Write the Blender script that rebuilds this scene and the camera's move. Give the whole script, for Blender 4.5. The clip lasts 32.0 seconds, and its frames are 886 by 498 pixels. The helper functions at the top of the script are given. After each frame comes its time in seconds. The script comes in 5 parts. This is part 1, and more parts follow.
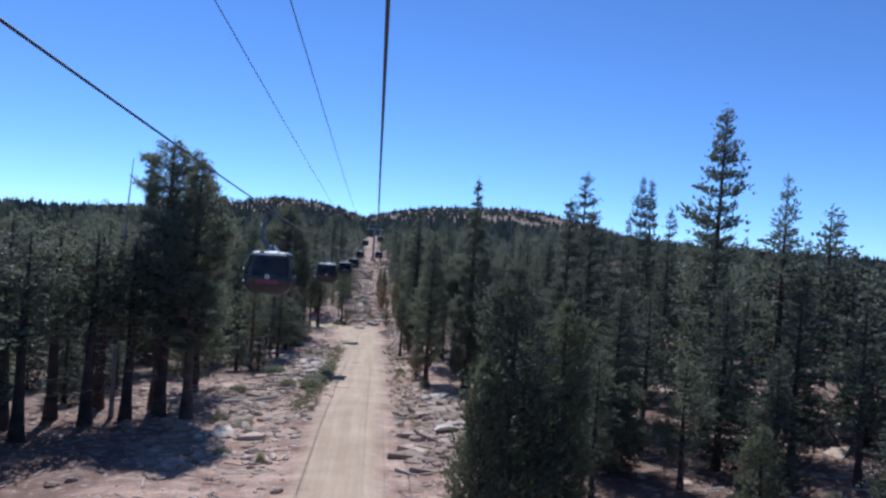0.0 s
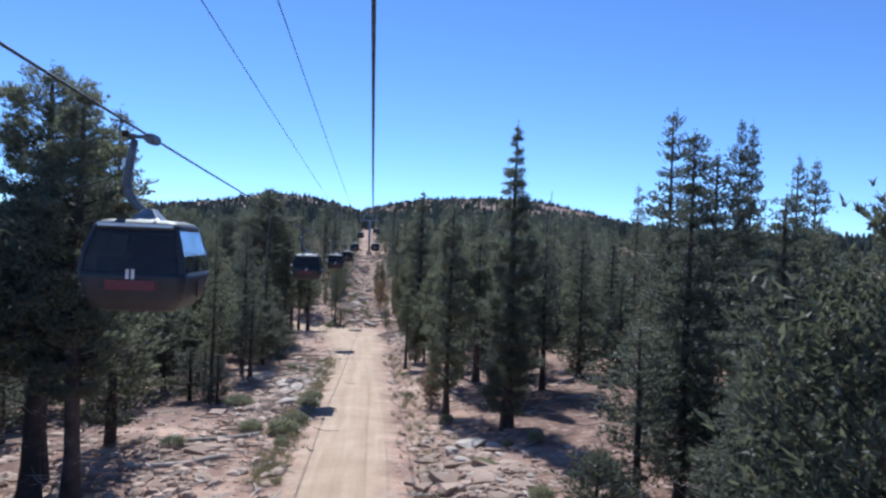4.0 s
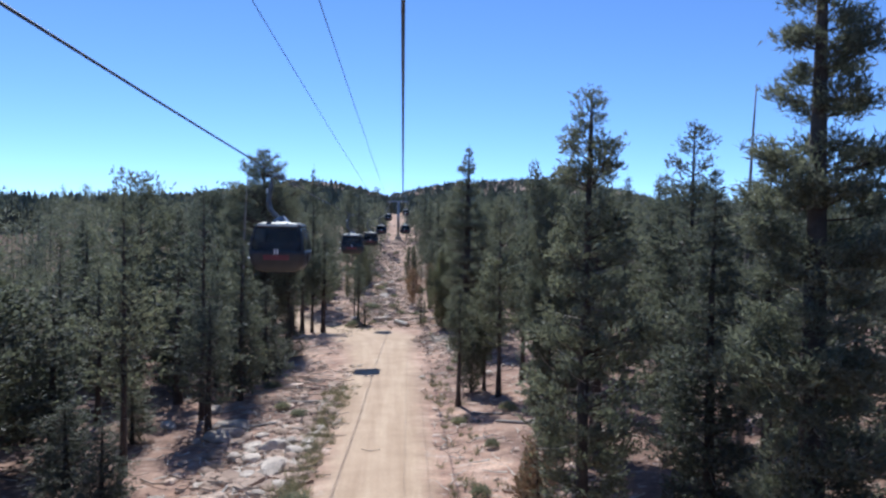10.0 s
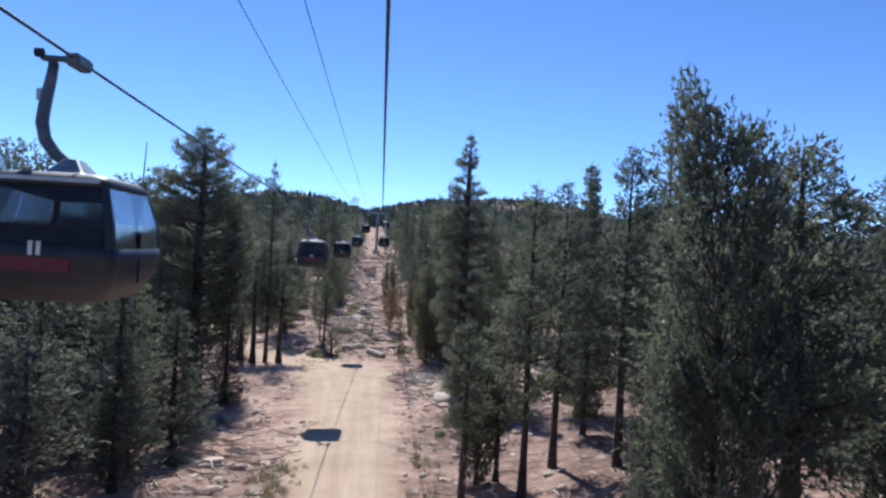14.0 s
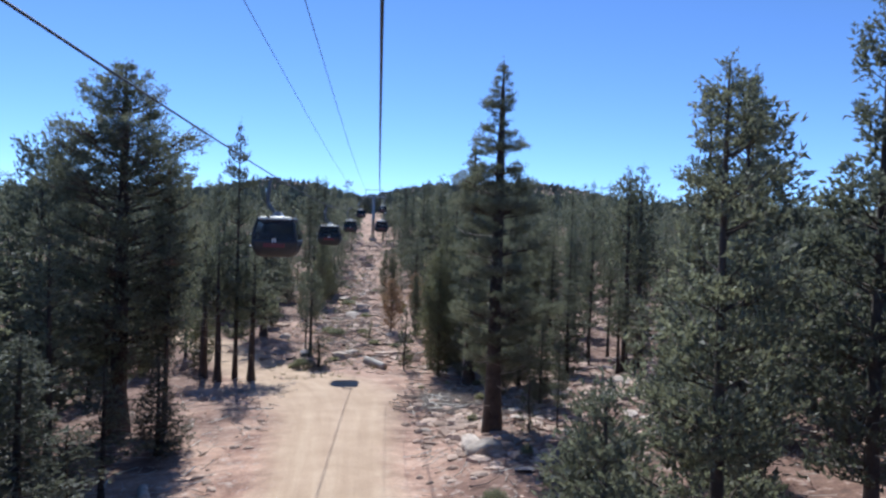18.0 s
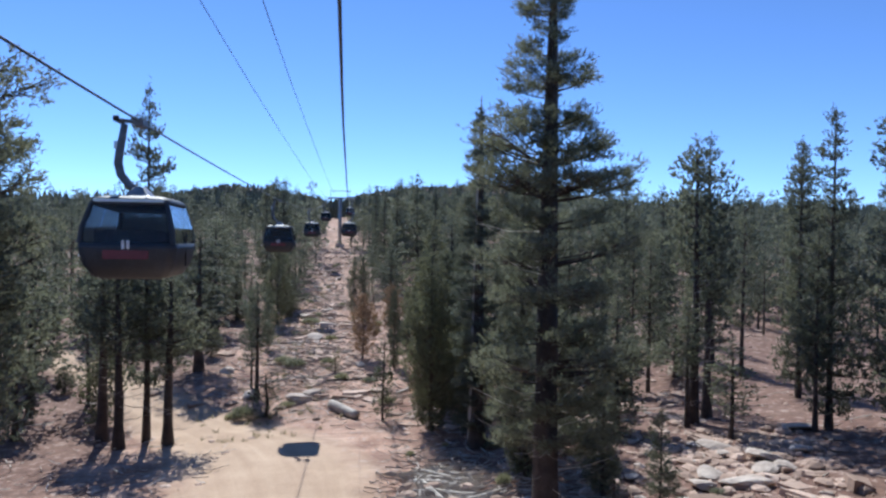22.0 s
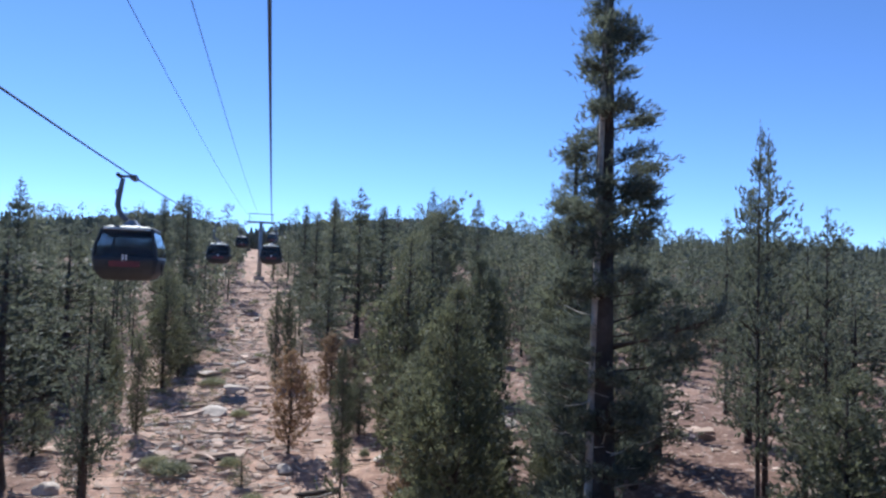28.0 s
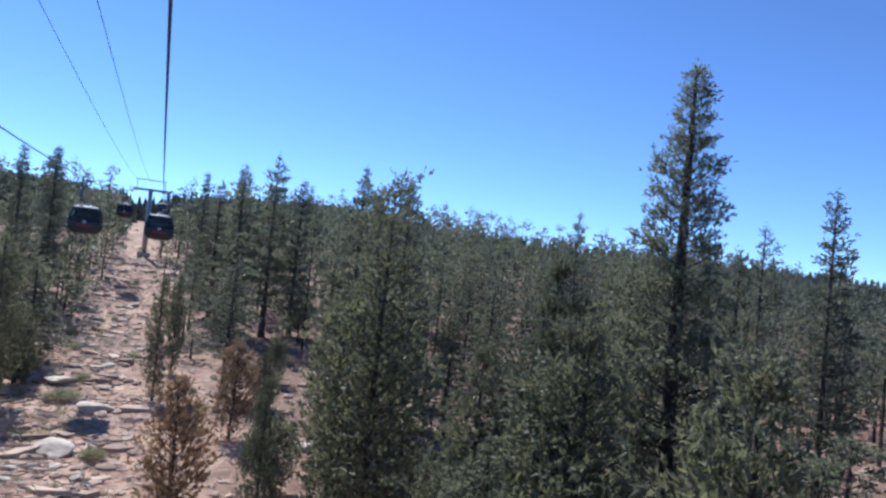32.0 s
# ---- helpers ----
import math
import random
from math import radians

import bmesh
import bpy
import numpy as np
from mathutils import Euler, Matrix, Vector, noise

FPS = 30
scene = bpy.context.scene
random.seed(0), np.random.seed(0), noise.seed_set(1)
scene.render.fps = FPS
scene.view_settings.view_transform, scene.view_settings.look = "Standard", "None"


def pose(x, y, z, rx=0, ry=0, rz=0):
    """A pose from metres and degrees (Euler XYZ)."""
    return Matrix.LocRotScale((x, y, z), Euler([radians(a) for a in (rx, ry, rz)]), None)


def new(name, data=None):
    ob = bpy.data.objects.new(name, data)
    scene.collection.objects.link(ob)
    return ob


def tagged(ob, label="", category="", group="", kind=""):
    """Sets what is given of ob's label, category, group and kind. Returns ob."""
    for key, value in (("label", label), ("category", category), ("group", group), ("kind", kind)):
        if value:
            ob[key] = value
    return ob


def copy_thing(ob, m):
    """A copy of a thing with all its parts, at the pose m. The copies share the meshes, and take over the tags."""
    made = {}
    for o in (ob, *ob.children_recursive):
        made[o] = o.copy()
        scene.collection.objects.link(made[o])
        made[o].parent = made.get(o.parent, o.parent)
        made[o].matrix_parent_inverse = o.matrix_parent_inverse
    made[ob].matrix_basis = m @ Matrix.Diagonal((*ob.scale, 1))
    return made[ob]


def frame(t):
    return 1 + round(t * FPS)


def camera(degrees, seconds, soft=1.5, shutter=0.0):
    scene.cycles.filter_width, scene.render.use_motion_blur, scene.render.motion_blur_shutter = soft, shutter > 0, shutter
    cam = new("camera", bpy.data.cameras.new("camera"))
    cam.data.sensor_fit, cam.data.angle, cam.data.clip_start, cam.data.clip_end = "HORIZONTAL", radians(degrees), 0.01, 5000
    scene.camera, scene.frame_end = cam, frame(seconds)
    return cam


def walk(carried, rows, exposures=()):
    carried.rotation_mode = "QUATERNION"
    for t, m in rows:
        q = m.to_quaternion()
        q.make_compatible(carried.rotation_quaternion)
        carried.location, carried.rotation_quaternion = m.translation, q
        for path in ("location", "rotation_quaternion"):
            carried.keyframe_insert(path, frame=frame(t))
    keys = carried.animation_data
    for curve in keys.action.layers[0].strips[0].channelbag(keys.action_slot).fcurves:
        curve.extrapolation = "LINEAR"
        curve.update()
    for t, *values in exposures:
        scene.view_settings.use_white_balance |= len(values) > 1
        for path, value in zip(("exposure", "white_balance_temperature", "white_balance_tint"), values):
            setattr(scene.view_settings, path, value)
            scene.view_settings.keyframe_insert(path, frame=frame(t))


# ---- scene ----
cam = camera(64.7, 32.0, soft=2.5)
METRES, EYE, TILT, LEAN, TURN = 145.0, 13.0, 0.23, -3.95, -5.33
ROWS = [
    (0.0, 0.0014, 0.0, 0.0, 0.0, 0.0, -0.0),
    (0.5, 0.0000, 0.0165, 0.0009, 0.64, -0.09, 0.26),
    (1.0, -0.0013, 0.0326, 0.0006, 0.86, -0.58, 0.46),
    (1.5, -0.0029, 0.0488, -0.0004, 0.98, -1.08, 1.05),
    (2.0, -0.0046, 0.0655, -0.0016, 1.39, -1.89, 1.96),
    (2.5, -0.0062, 0.0823, -0.0027, 1.54, -1.77, 2.25),
    (3.0, -0.0079, 0.099, -0.0036, 0.99, -1.09, 2.01),
    (3.5, -0.0095, 0.1157, -0.0048, 0.25, -0.54, 1.9),
    (5.5, -0.0158, 0.1799, -0.0084, -1.21, -1.22, 0.95),
    (6.0, -0.0173, 0.1959, -0.0094, -0.95, -1.52, 1.47),
    (6.5, -0.0191, 0.2117, -0.0103, -0.87, -1.62, 2.03),
    (7.0, -0.0206, 0.2278, -0.0112, -0.31, -1.72, 2.1),
    (7.5, -0.0223, 0.2438, -0.012, 0.41, -1.57, 2.28),
    (8.0, -0.0239, 0.2601, -0.0127, 0.73, -1.45, 2.23),
    (8.5, -0.0252, 0.276, -0.0135, 1.0, -1.5, 1.89),
    (9.0, -0.0269, 0.2921, -0.014, 1.09, -1.54, 1.86),
    (9.5, -0.0286, 0.3085, -0.0146, 1.4, -1.53, 2.18),
    (10.0, -0.0302, 0.3248, -0.0153, 2.07, -1.63, 3.02),
    (10.5, -0.0317, 0.341, -0.016, 3.05, -1.63, 3.71),
    (11.0, -0.0331, 0.3572, -0.0168, 2.99, -1.25, 3.76),
    (11.5, -0.0345, 0.3731, -0.0174, 2.18, -1.12, 3.15),
    (12.0, -0.0358, 0.3894, -0.0181, 1.78, -0.82, 1.88),
    (12.5, -0.0372, 0.4051, -0.0187, 0.96, -0.19, 1.06),
    (13.0, -0.0388, 0.4207, -0.0192, 0.61, 0.07, 1.1),
    (13.5, -0.0404, 0.4363, -0.0195, 0.39, 0.03, 0.54),
    (14.0, -0.0421, 0.452, -0.0198, 0.34, -0.21, 0.84),
    (14.5, -0.0435, 0.4681, -0.0203, 0.48, -0.29, 1.59),
    (16.5, -0.0496, 0.53, -0.0219, 0.23, -1.23, 2.84),
    (17.0, -0.0509, 0.546, -0.0223, 0.14, -1.24, 2.78),
    (17.5, -0.0527, 0.5623, -0.0231, 0.06, -1.25, 2.51),
    (18.0, -0.0544, 0.5784, -0.0236, 0.09, -1.29, 2.18),
    (18.5, -0.0561, 0.5944, -0.0242, 0.22, -1.3, 1.73),
    (19.0, -0.0575, 0.6102, -0.0247, 0.34, -1.28, 1.8),
    (19.5, -0.0590, 0.6256, -0.0249, 0.39, -1.2, 1.59),
    (20.0, -0.0602, 0.6414, -0.0247, 0.32, -1.25, 2.16),
    (20.5, -0.0616, 0.657, -0.0245, 0.93, -1.22, 2.86),
    (21.0, -0.0630, 0.6726, -0.0244, 1.63, -1.14, 3.68),
    (21.5, -0.0643, 0.6882, -0.0249, 1.02, -1.06, 3.34),
    (22.0, -0.0656, 0.7037, -0.0255, -2.52, -0.98, 3.1),
    (22.5, -0.0668, 0.7189, -0.026, -3.91, -1.05, 3.22),
    (23.0, -0.0682, 0.7338, -0.0268, -7.8, -0.98, 1.71),
    (23.5, -0.0696, 0.7491, -0.0272, -9.81, -1.04, 1.58),
    (24.0, -0.0711, 0.7647, -0.0274, -9.25, -1.1, 1.5),
    (24.5, -0.0724, 0.7805, -0.0272, -9.13, -1.15, 1.42),
    (25.0, -0.0739, 0.7962, -0.0269, -9.23, -1.12, 1.24),
    (25.5, -0.0752, 0.8118, -0.0266, -8.96, -1.11, 1.38),
    (27.5, -0.0814, 0.8731, -0.0298, -9.29, 1.71, 1.23),
    (28.0, -0.0823, 0.8856, -0.0296, -8.73, 1.75, 2.23),
    (28.5, -0.0837, 0.8992, -0.0294, -7.9, 1.8, 2.48),
    (29.0, -0.0848, 0.9127, -0.029, -7.63, 1.92, 2.81),
    (29.5, -0.0862, 0.9262, -0.0286, -8.53, 1.64, 2.91),
    (30.0, -0.0867, 0.9398, -0.0284, -12.71, 1.74, 1.69),
    (30.5, -0.0882, 0.9539, -0.0282, -14.66, 0.6, 0.99),
    (31.0, -0.0893, 0.9677, -0.0281, -14.91, 0.56, -0.23),
    (31.5, -0.0904, 0.9813, -0.0277, -15.09, 0.53, -1.68),
    (32.0, -0.0913, 0.9948, -0.0273, -17.05, 1.12, -2.02),
]
walk(cam, [(t, pose(0, 0, EYE, TILT, LEAN, TURN) @ pose(METRES * x, METRES * y, METRES * z, 90 + pitch, roll, yaw)) for t, x, y, z, yaw, pitch, roll in ROWS],
     exposures=((0.0, 0.08, 5300, 7.5), (0.8, 0.38, 5380, 7.5), (3.5, 0.38, 5430, 7.5), (6.5, 0.39, 5650, 7.5), (22.0, 0.41, 5650, 7.5), (25.0, 0.56, 5650, 7.5), (32.0, 0.56, 5650, 7.5)))

# ---- light: clear high-mountain noon, the sun ahead and a little to the left ----
SUN_ELEVATION, SUN_SIDE = 47.0, 12.0
world = bpy.data.worlds.new("sky")
scene.world = world
world.use_nodes = True
sky = world.node_tree.nodes.new("ShaderNodeTexSky")
sky.sky_type, sky.sun_disc = "NISHITA", False
sky.sun_elevation, sky.sun_rotation = radians(SUN_ELEVATION), radians(-SUN_SIDE)
sky.altitude, sky.air_density, sky.dust_density, sky.ozone_density = 3300, 0.85, 0.0, 0.0
background = world.node_tree.nodes["Background"]
background.inputs["Strength"].default_value = 0.106
azure = world.node_tree.nodes.new("ShaderNodeMix")
azure.data_type, azure.blend_type = "RGBA", "MULTIPLY"
azure.inputs[0].default_value, azure.inputs[7].default_value = 1.0, (0.775, 0.955, 1.255, 1)
world.node_tree.links.new(sky.outputs["Color"], azure.inputs[6])
world.node_tree.links.new(azure.outputs[2], background.inputs["Color"])
sun = new("sun", bpy.data.lights.new("sun", "SUN"))
sun.data.energy, sun.data.angle, sun.data.color = 4.6, radians(0.53), (1.0, 0.95, 0.87)
sun.matrix_world = pose(0, 0, 60, 90 - SUN_ELEVATION, 0, 180 + SUN_SIDE)


# ---- materials ----
def material(name, rough=0.8, metal=0.0):
    m = bpy.data.materials.new(name)
    m.use_nodes = True
    b = m.node_tree.nodes["Principled BSDF"]
    b.inputs["Roughness"].default_value, b.inputs["Metallic"].default_value = rough, metal
    return m, m.node_tree.nodes, m.node_tree.links, b


def coords(nodes, kind="Object"):
    return nodes.new("ShaderNodeTexCoord").outputs[kind]


def noise_at(nodes, links, vector, scale, detail=4.0, rough=0.6):
    n = nodes.new("ShaderNodeTexNoise")
    n.inputs["Scale"].default_value, n.inputs["Detail"].default_value, n.inputs["Roughness"].default_value = scale, detail, rough
    links.new(vector, n.inputs["Vector"])
    return n.outputs["Fac"]


def ramp(nodes, links, fac, stops):
    r = nodes.new("ShaderNodeValToRGB")
    while len(r.color_ramp.elements) < len(stops):
        r.color_ramp.elements.new(0.5)
    for e, (at, c) in zip(r.color_ramp.elements, stops):
        e.position, e.color = at, (*c, 1)
    links.new(fac, r.inputs["Fac"])
    return r.outputs["Color"]


def mixed(nodes, links, fac, a, b, mode="MIX"):
    m = nodes.new("ShaderNodeMix")
    m.data_type, m.blend_type = "RGBA", mode
    for value, socket in ((fac, m.inputs["Factor"]), (a, m.inputs["A"]), (b, m.inputs["B"])):
        socket = [s for s in m.inputs if s.name == socket.name and s.type == ("VALUE" if socket.name == "Factor" else "RGBA")][0]
        if isinstance(value, bpy.types.NodeSocket):
            links.new(value, socket)
        else:
            socket.default_value = value if isinstance(value, float) else (*value, 1)
    return [s for s in m.outputs if s.type == "RGBA"][0]


def bumped(nodes, links, b, height, strength, distance):
    n = nodes.new("ShaderNodeBump")
    n.inputs["Strength"].default_value, n.inputs["Distance"].default_value = strength, distance
    links.new(height, n.inputs["Height"])
    links.new(n.outputs["Normal"], b.inputs["Normal"])


def two_scale(name, dark, mid, light, big, small, rough=0.85, metal=0.0, bump=0.4, depth=0.02, space="Object", vary=0.0):
    """A surface with stains at a large scale and grain at a small one."""
    m, nodes, links, b = material(name, rough, metal)
    v = coords(nodes, space)
    a, c = noise_at(nodes, links, v, big, 5), noise_at(nodes, links, v, small, 6, 0.7)
    col = ramp(nodes, links, a, [(0.32, dark), (0.5, mid), (0.68, light)])
    grain = ramp(nodes, links, c, [(0.3, (0.72, 0.72, 0.72)), (0.7, (1.15, 1.13, 1.1))])
    col = mixed(nodes, links, 1.0, col, grain, "MULTIPLY")
    if vary:
        info = nodes.new("ShaderNodeObjectInfo")
        tone = ramp(nodes, links, info.outputs["Random"], [(0.0, (1 - vary,) * 3), (1.0, (1 + vary,) * 3)])
        col = mixed(nodes, links, 1.0, col, tone, "MULTIPLY")
    links.new(col, b.inputs["Base Color"])
    bumped(nodes, links, b, c, bump, depth)
    return m


def soil_colour(nodes, links, v):
    """Pinkish decomposed granite with pale slabs, grey-brown litter and reddish duff."""
    wide, mid, fine, speck = (noise_at(nodes, links, v, s, 6, 0.65) for s in (0.07, 0.35, 1.7, 7.0))
    stretch = nodes.new("ShaderNodeMapping")
    stretch.inputs["Scale"].default_value = (0.3, 1.0, 1.0)
    links.new(v, stretch.inputs["Vector"])
    terrace = noise_at(nodes, links, stretch.outputs["Vector"], 0.75, 6, 0.7)
    col = ramp(nodes, links, mid, [(0.35, (0.25, 0.142, 0.1)), (0.5, (0.43, 0.275, 0.2)), (0.66, (0.56, 0.392, 0.295))])
    shelf = ramp(nodes, links, terrace, [(0.36, (0.62, 0.57, 0.54)), (0.48, (0.98, 0.96, 0.95)), (0.62, (1.2, 1.18, 1.15))])
    col = mixed(nodes, links, 1.0, col, shelf, "MULTIPLY")
    duff = ramp(nodes, links, fine, [(0.35, (0.085, 0.045, 0.032)), (0.65, (0.235, 0.13, 0.092))])
    split = nodes.new("ShaderNodeSeparateXYZ")
    links.new(v, split.inputs["Vector"])
    away = nodes.new("ShaderNodeMath")
    away.operation = "ADD"
    away.inputs[1].default_value = 2.5
    links.new(split.outputs["X"], away.inputs[0])
    apart = nodes.new("ShaderNodeMath")
    apart.operation = "ABSOLUTE"
    links.new(away.outputs["Value"], apart.inputs[0])
    woods = nodes.new("ShaderNodeMapRange")
    woods.inputs["From Min"].default_value, woods.inputs["From Max"].default_value = 5.0, 16.0
    woods.inputs["To Min"].default_value, woods.inputs["To Max"].default_value = -0.05, 0.2
    links.new(apart.outputs["Value"], woods.inputs["Value"])
    litter = nodes.new("ShaderNodeMath")
    litter.operation = "ADD"
    links.new(wide, litter.inputs[0])
    links.new(woods.outputs["Result"], litter.inputs[1])
    cover = ramp(nodes, links, litter.outputs["Value"], [(0.46, (0, 0, 0)), (0.62, (0.85, 0.85, 0.85))])
    col = mixed(nodes, links, cover, col, duff)
    stones = ramp(nodes, links, fine, [(0.56, (0, 0, 0)), (0.64, (0.6, 0.6, 0.6))])
    col = mixed(nodes, links, stones, col, (0.5, 0.42, 0.36))
    grain = ramp(nodes, links, speck, [(0.3, (0.62, 0.6, 0.6)), (0.7, (1.2, 1.18, 1.15))])
    return mixed(nodes, links, 1.0, col, grain, "MULTIPLY"), fine


def ground_material():
    m, nodes, links, b = material("granite_soil", 0.95)
    col, fine = soil_colour(nodes, links, coords(nodes))
    links.new(col, b.inputs["Base Color"])
    bumped(nodes, links, b, fine, 0.8, 0.12)
    return m


def road_material():
    """Packed dirt with two worn wheel tracks, fading into the soil at its edges."""
    m, nodes, links, b = material("packed_dirt", 0.95)
    v = coords(nodes)
    lane = nodes.new("ShaderNodeAttribute")
    lane.attribute_name = "lane"
    split = nodes.new("ShaderNodeSeparateXYZ")
    links.new(lane.outputs["Vector"], split.inputs["Vector"])
    off, along, edge = split.outputs["X"], split.outputs["Y"], split.outputs["Z"]
    streak = nodes.new("ShaderNodeCombineXYZ")
    slow = nodes.new("ShaderNodeMath")
    slow.operation = "MULTIPLY"
    slow.inputs[1].default_value = 0.035
    links.new(along, slow.inputs[0])
    links.new(off, streak.inputs["X"])
    links.new(slow.outputs["Value"], streak.inputs["Y"])
    ruts, mid, fine = noise_at(nodes, links, streak.outputs["Vector"], 1.5, 4, 0.6), noise_at(nodes, links, v, 0.35, 5), noise_at(nodes, links, v, 9.0, 6, 0.7)
    col = ramp(nodes, links, ruts, [(0.25, (0.40, 0.277, 0.183)), (0.5, (0.475, 0.341, 0.231)), (0.75, (0.55, 0.412, 0.286))])
    tone = ramp(nodes, links, mid, [(0.35, (0.9, 0.87, 0.84)), (0.65, (1.06, 1.05, 1.04))])
    col = mixed(nodes, links, 1.0, col, tone, "MULTIPLY")
    grain = ramp(nodes, links, fine, [(0.3, (0.86, 0.86, 0.86)), (0.7, (1.1, 1.1, 1.1))])
    col = mixed(nodes, links, 1.0, col, grain, "MULTIPLY")
    soil, lump = soil_colour(nodes, links, v)
    fray = nodes.new("ShaderNodeMath")
    fray.operation = "MULTIPLY_ADD"
    fray.inputs[1].default_value = 0.55
    links.new(noise_at(nodes, links, v, 0.9, 6, 0.7), fray.inputs[0])
    links.new(edge, fray.inputs[2])
    half = nodes.new("ShaderNodeMath")
    half.operation = "MULTIPLY"
    half.inputs[1].default_value = 0.8
    links.new(fray.outputs["Value"], half.inputs[0])
    blend = ramp(nodes, links, half.outputs["Value"], [(0.6, (0, 0, 0)), (0.94, (1, 1, 1))])
    links.new(mixed(nodes, links, blend, col, soil), b.inputs["Base Color"])
    bumped(nodes, links, b, fine, 0.4, 0.03)
    return m


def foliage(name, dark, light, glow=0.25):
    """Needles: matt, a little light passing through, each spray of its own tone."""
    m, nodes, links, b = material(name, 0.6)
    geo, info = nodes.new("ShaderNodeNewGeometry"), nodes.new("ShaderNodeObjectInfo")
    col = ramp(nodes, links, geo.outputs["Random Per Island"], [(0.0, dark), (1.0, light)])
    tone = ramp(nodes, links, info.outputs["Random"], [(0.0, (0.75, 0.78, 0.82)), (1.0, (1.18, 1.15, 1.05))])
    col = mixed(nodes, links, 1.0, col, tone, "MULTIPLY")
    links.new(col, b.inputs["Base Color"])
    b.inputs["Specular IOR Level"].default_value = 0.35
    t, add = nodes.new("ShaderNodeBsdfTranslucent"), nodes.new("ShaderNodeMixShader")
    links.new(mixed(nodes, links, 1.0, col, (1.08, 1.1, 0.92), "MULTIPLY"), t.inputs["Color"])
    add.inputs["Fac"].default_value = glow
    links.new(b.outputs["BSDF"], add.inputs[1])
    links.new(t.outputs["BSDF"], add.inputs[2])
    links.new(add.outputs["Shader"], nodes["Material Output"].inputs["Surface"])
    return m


SOIL, DIRT = ground_material(), road_material()
GRANITE = two_scale("granite", (0.37, 0.295, 0.24), (0.54, 0.455, 0.38), (0.68, 0.595, 0.505), 0.9, 9.0, 0.9, bump=0.6, depth=0.05, vary=0.2)
STONES = two_scale("strewn_stone", (0.34, 0.235, 0.178), (0.44, 0.315, 0.24), (0.51, 0.38, 0.298), 0.25, 9.0, 0.95, bump=0.5, depth=0.03)
_tree = STONES.node_tree
_tone = ramp(_tree.nodes, _tree.links, _tree.nodes.new("ShaderNodeNewGeometry").outputs["Random Per Island"], [(0.0, (0.7, 0.68, 0.66)), (0.6, (1.0, 1.0, 1.0)), (1.0, (1.5, 1.55, 1.58))])
_base = _tree.nodes["Principled BSDF"].inputs["Base Color"]
_tree.links.new(mixed(_tree.nodes, _tree.links, 1.0, _base.links[0].from_socket, _tone, "MULTIPLY"), _base)
BARK = two_scale("bark", (0.042, 0.031, 0.026), (0.08, 0.06, 0.049), (0.13, 0.1, 0.082), 1.1, 11.0, 0.95, bump=0.8, depth=0.05, vary=0.2)
SILVER = two_scale("weathered_wood", (0.2, 0.17, 0.14), (0.33, 0.29, 0.25), (0.47, 0.43, 0.38), 1.2, 14.0, 0.9, bump=0.5, depth=0.02, vary=0.2)
BLEACHED = two_scale("bleached_wood", (0.33, 0.29, 0.25), (0.48, 0.43, 0.37), (0.62, 0.57, 0.5), 1.4, 16.0, 0.9, bump=0.6, depth=0.03, vary=0.15)
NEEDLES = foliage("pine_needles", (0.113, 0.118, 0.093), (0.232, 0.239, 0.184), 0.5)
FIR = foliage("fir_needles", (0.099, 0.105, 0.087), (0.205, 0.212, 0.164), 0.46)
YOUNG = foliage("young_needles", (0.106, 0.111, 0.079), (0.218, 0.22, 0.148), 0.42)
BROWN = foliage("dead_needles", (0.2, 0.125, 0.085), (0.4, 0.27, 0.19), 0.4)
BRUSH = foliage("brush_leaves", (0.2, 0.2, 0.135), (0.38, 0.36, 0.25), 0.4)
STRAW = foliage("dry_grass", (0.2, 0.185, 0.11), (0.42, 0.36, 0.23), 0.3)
STEEL = two_scale("galvanised_steel", (0.3, 0.31, 0.32), (0.42, 0.43, 0.44), (0.52, 0.53, 0.54), 2.0, 20.0, 0.5, 0.8, 0.1, 0.005)
DARK_STEEL = two_scale("dark_painted_steel", (0.1, 0.105, 0.115), (0.15, 0.155, 0.165), (0.21, 0.215, 0.225), 2.0, 20.0, 0.5, 0.3, 0.1, 0.005)
ROPE = two_scale("greased_wire_rope", (0.04, 0.045, 0.05), (0.07, 0.075, 0.08), (0.11, 0.115, 0.12), 3.0, 40.0, 0.55, 0.6, 0.5, 0.005)

# ---- the lie of the land ----
GY = (-60, 0, 45, 70, 92, 110, 130, 156, 182, 207, 235, 262, 295, 330, 450, 900, 2600)
GZ = (4.0, 2.4, 1.0, -0.1, -1.6, -2.4, -3.3, -4.5, -3.1, -2.3, 0.0, 3.2, 7.6, 12.0, 21.0, 46.0, 20.0)
RX = (-1500, -390, -195, -129, -78, -20, 52, 169, 212, 278, 321, 408, 547, 900, 2000)
RZ = (14, 34, 54, 67, 64, 49, 66, 75, 71, 59, 50, 38, 27, 16, 8)


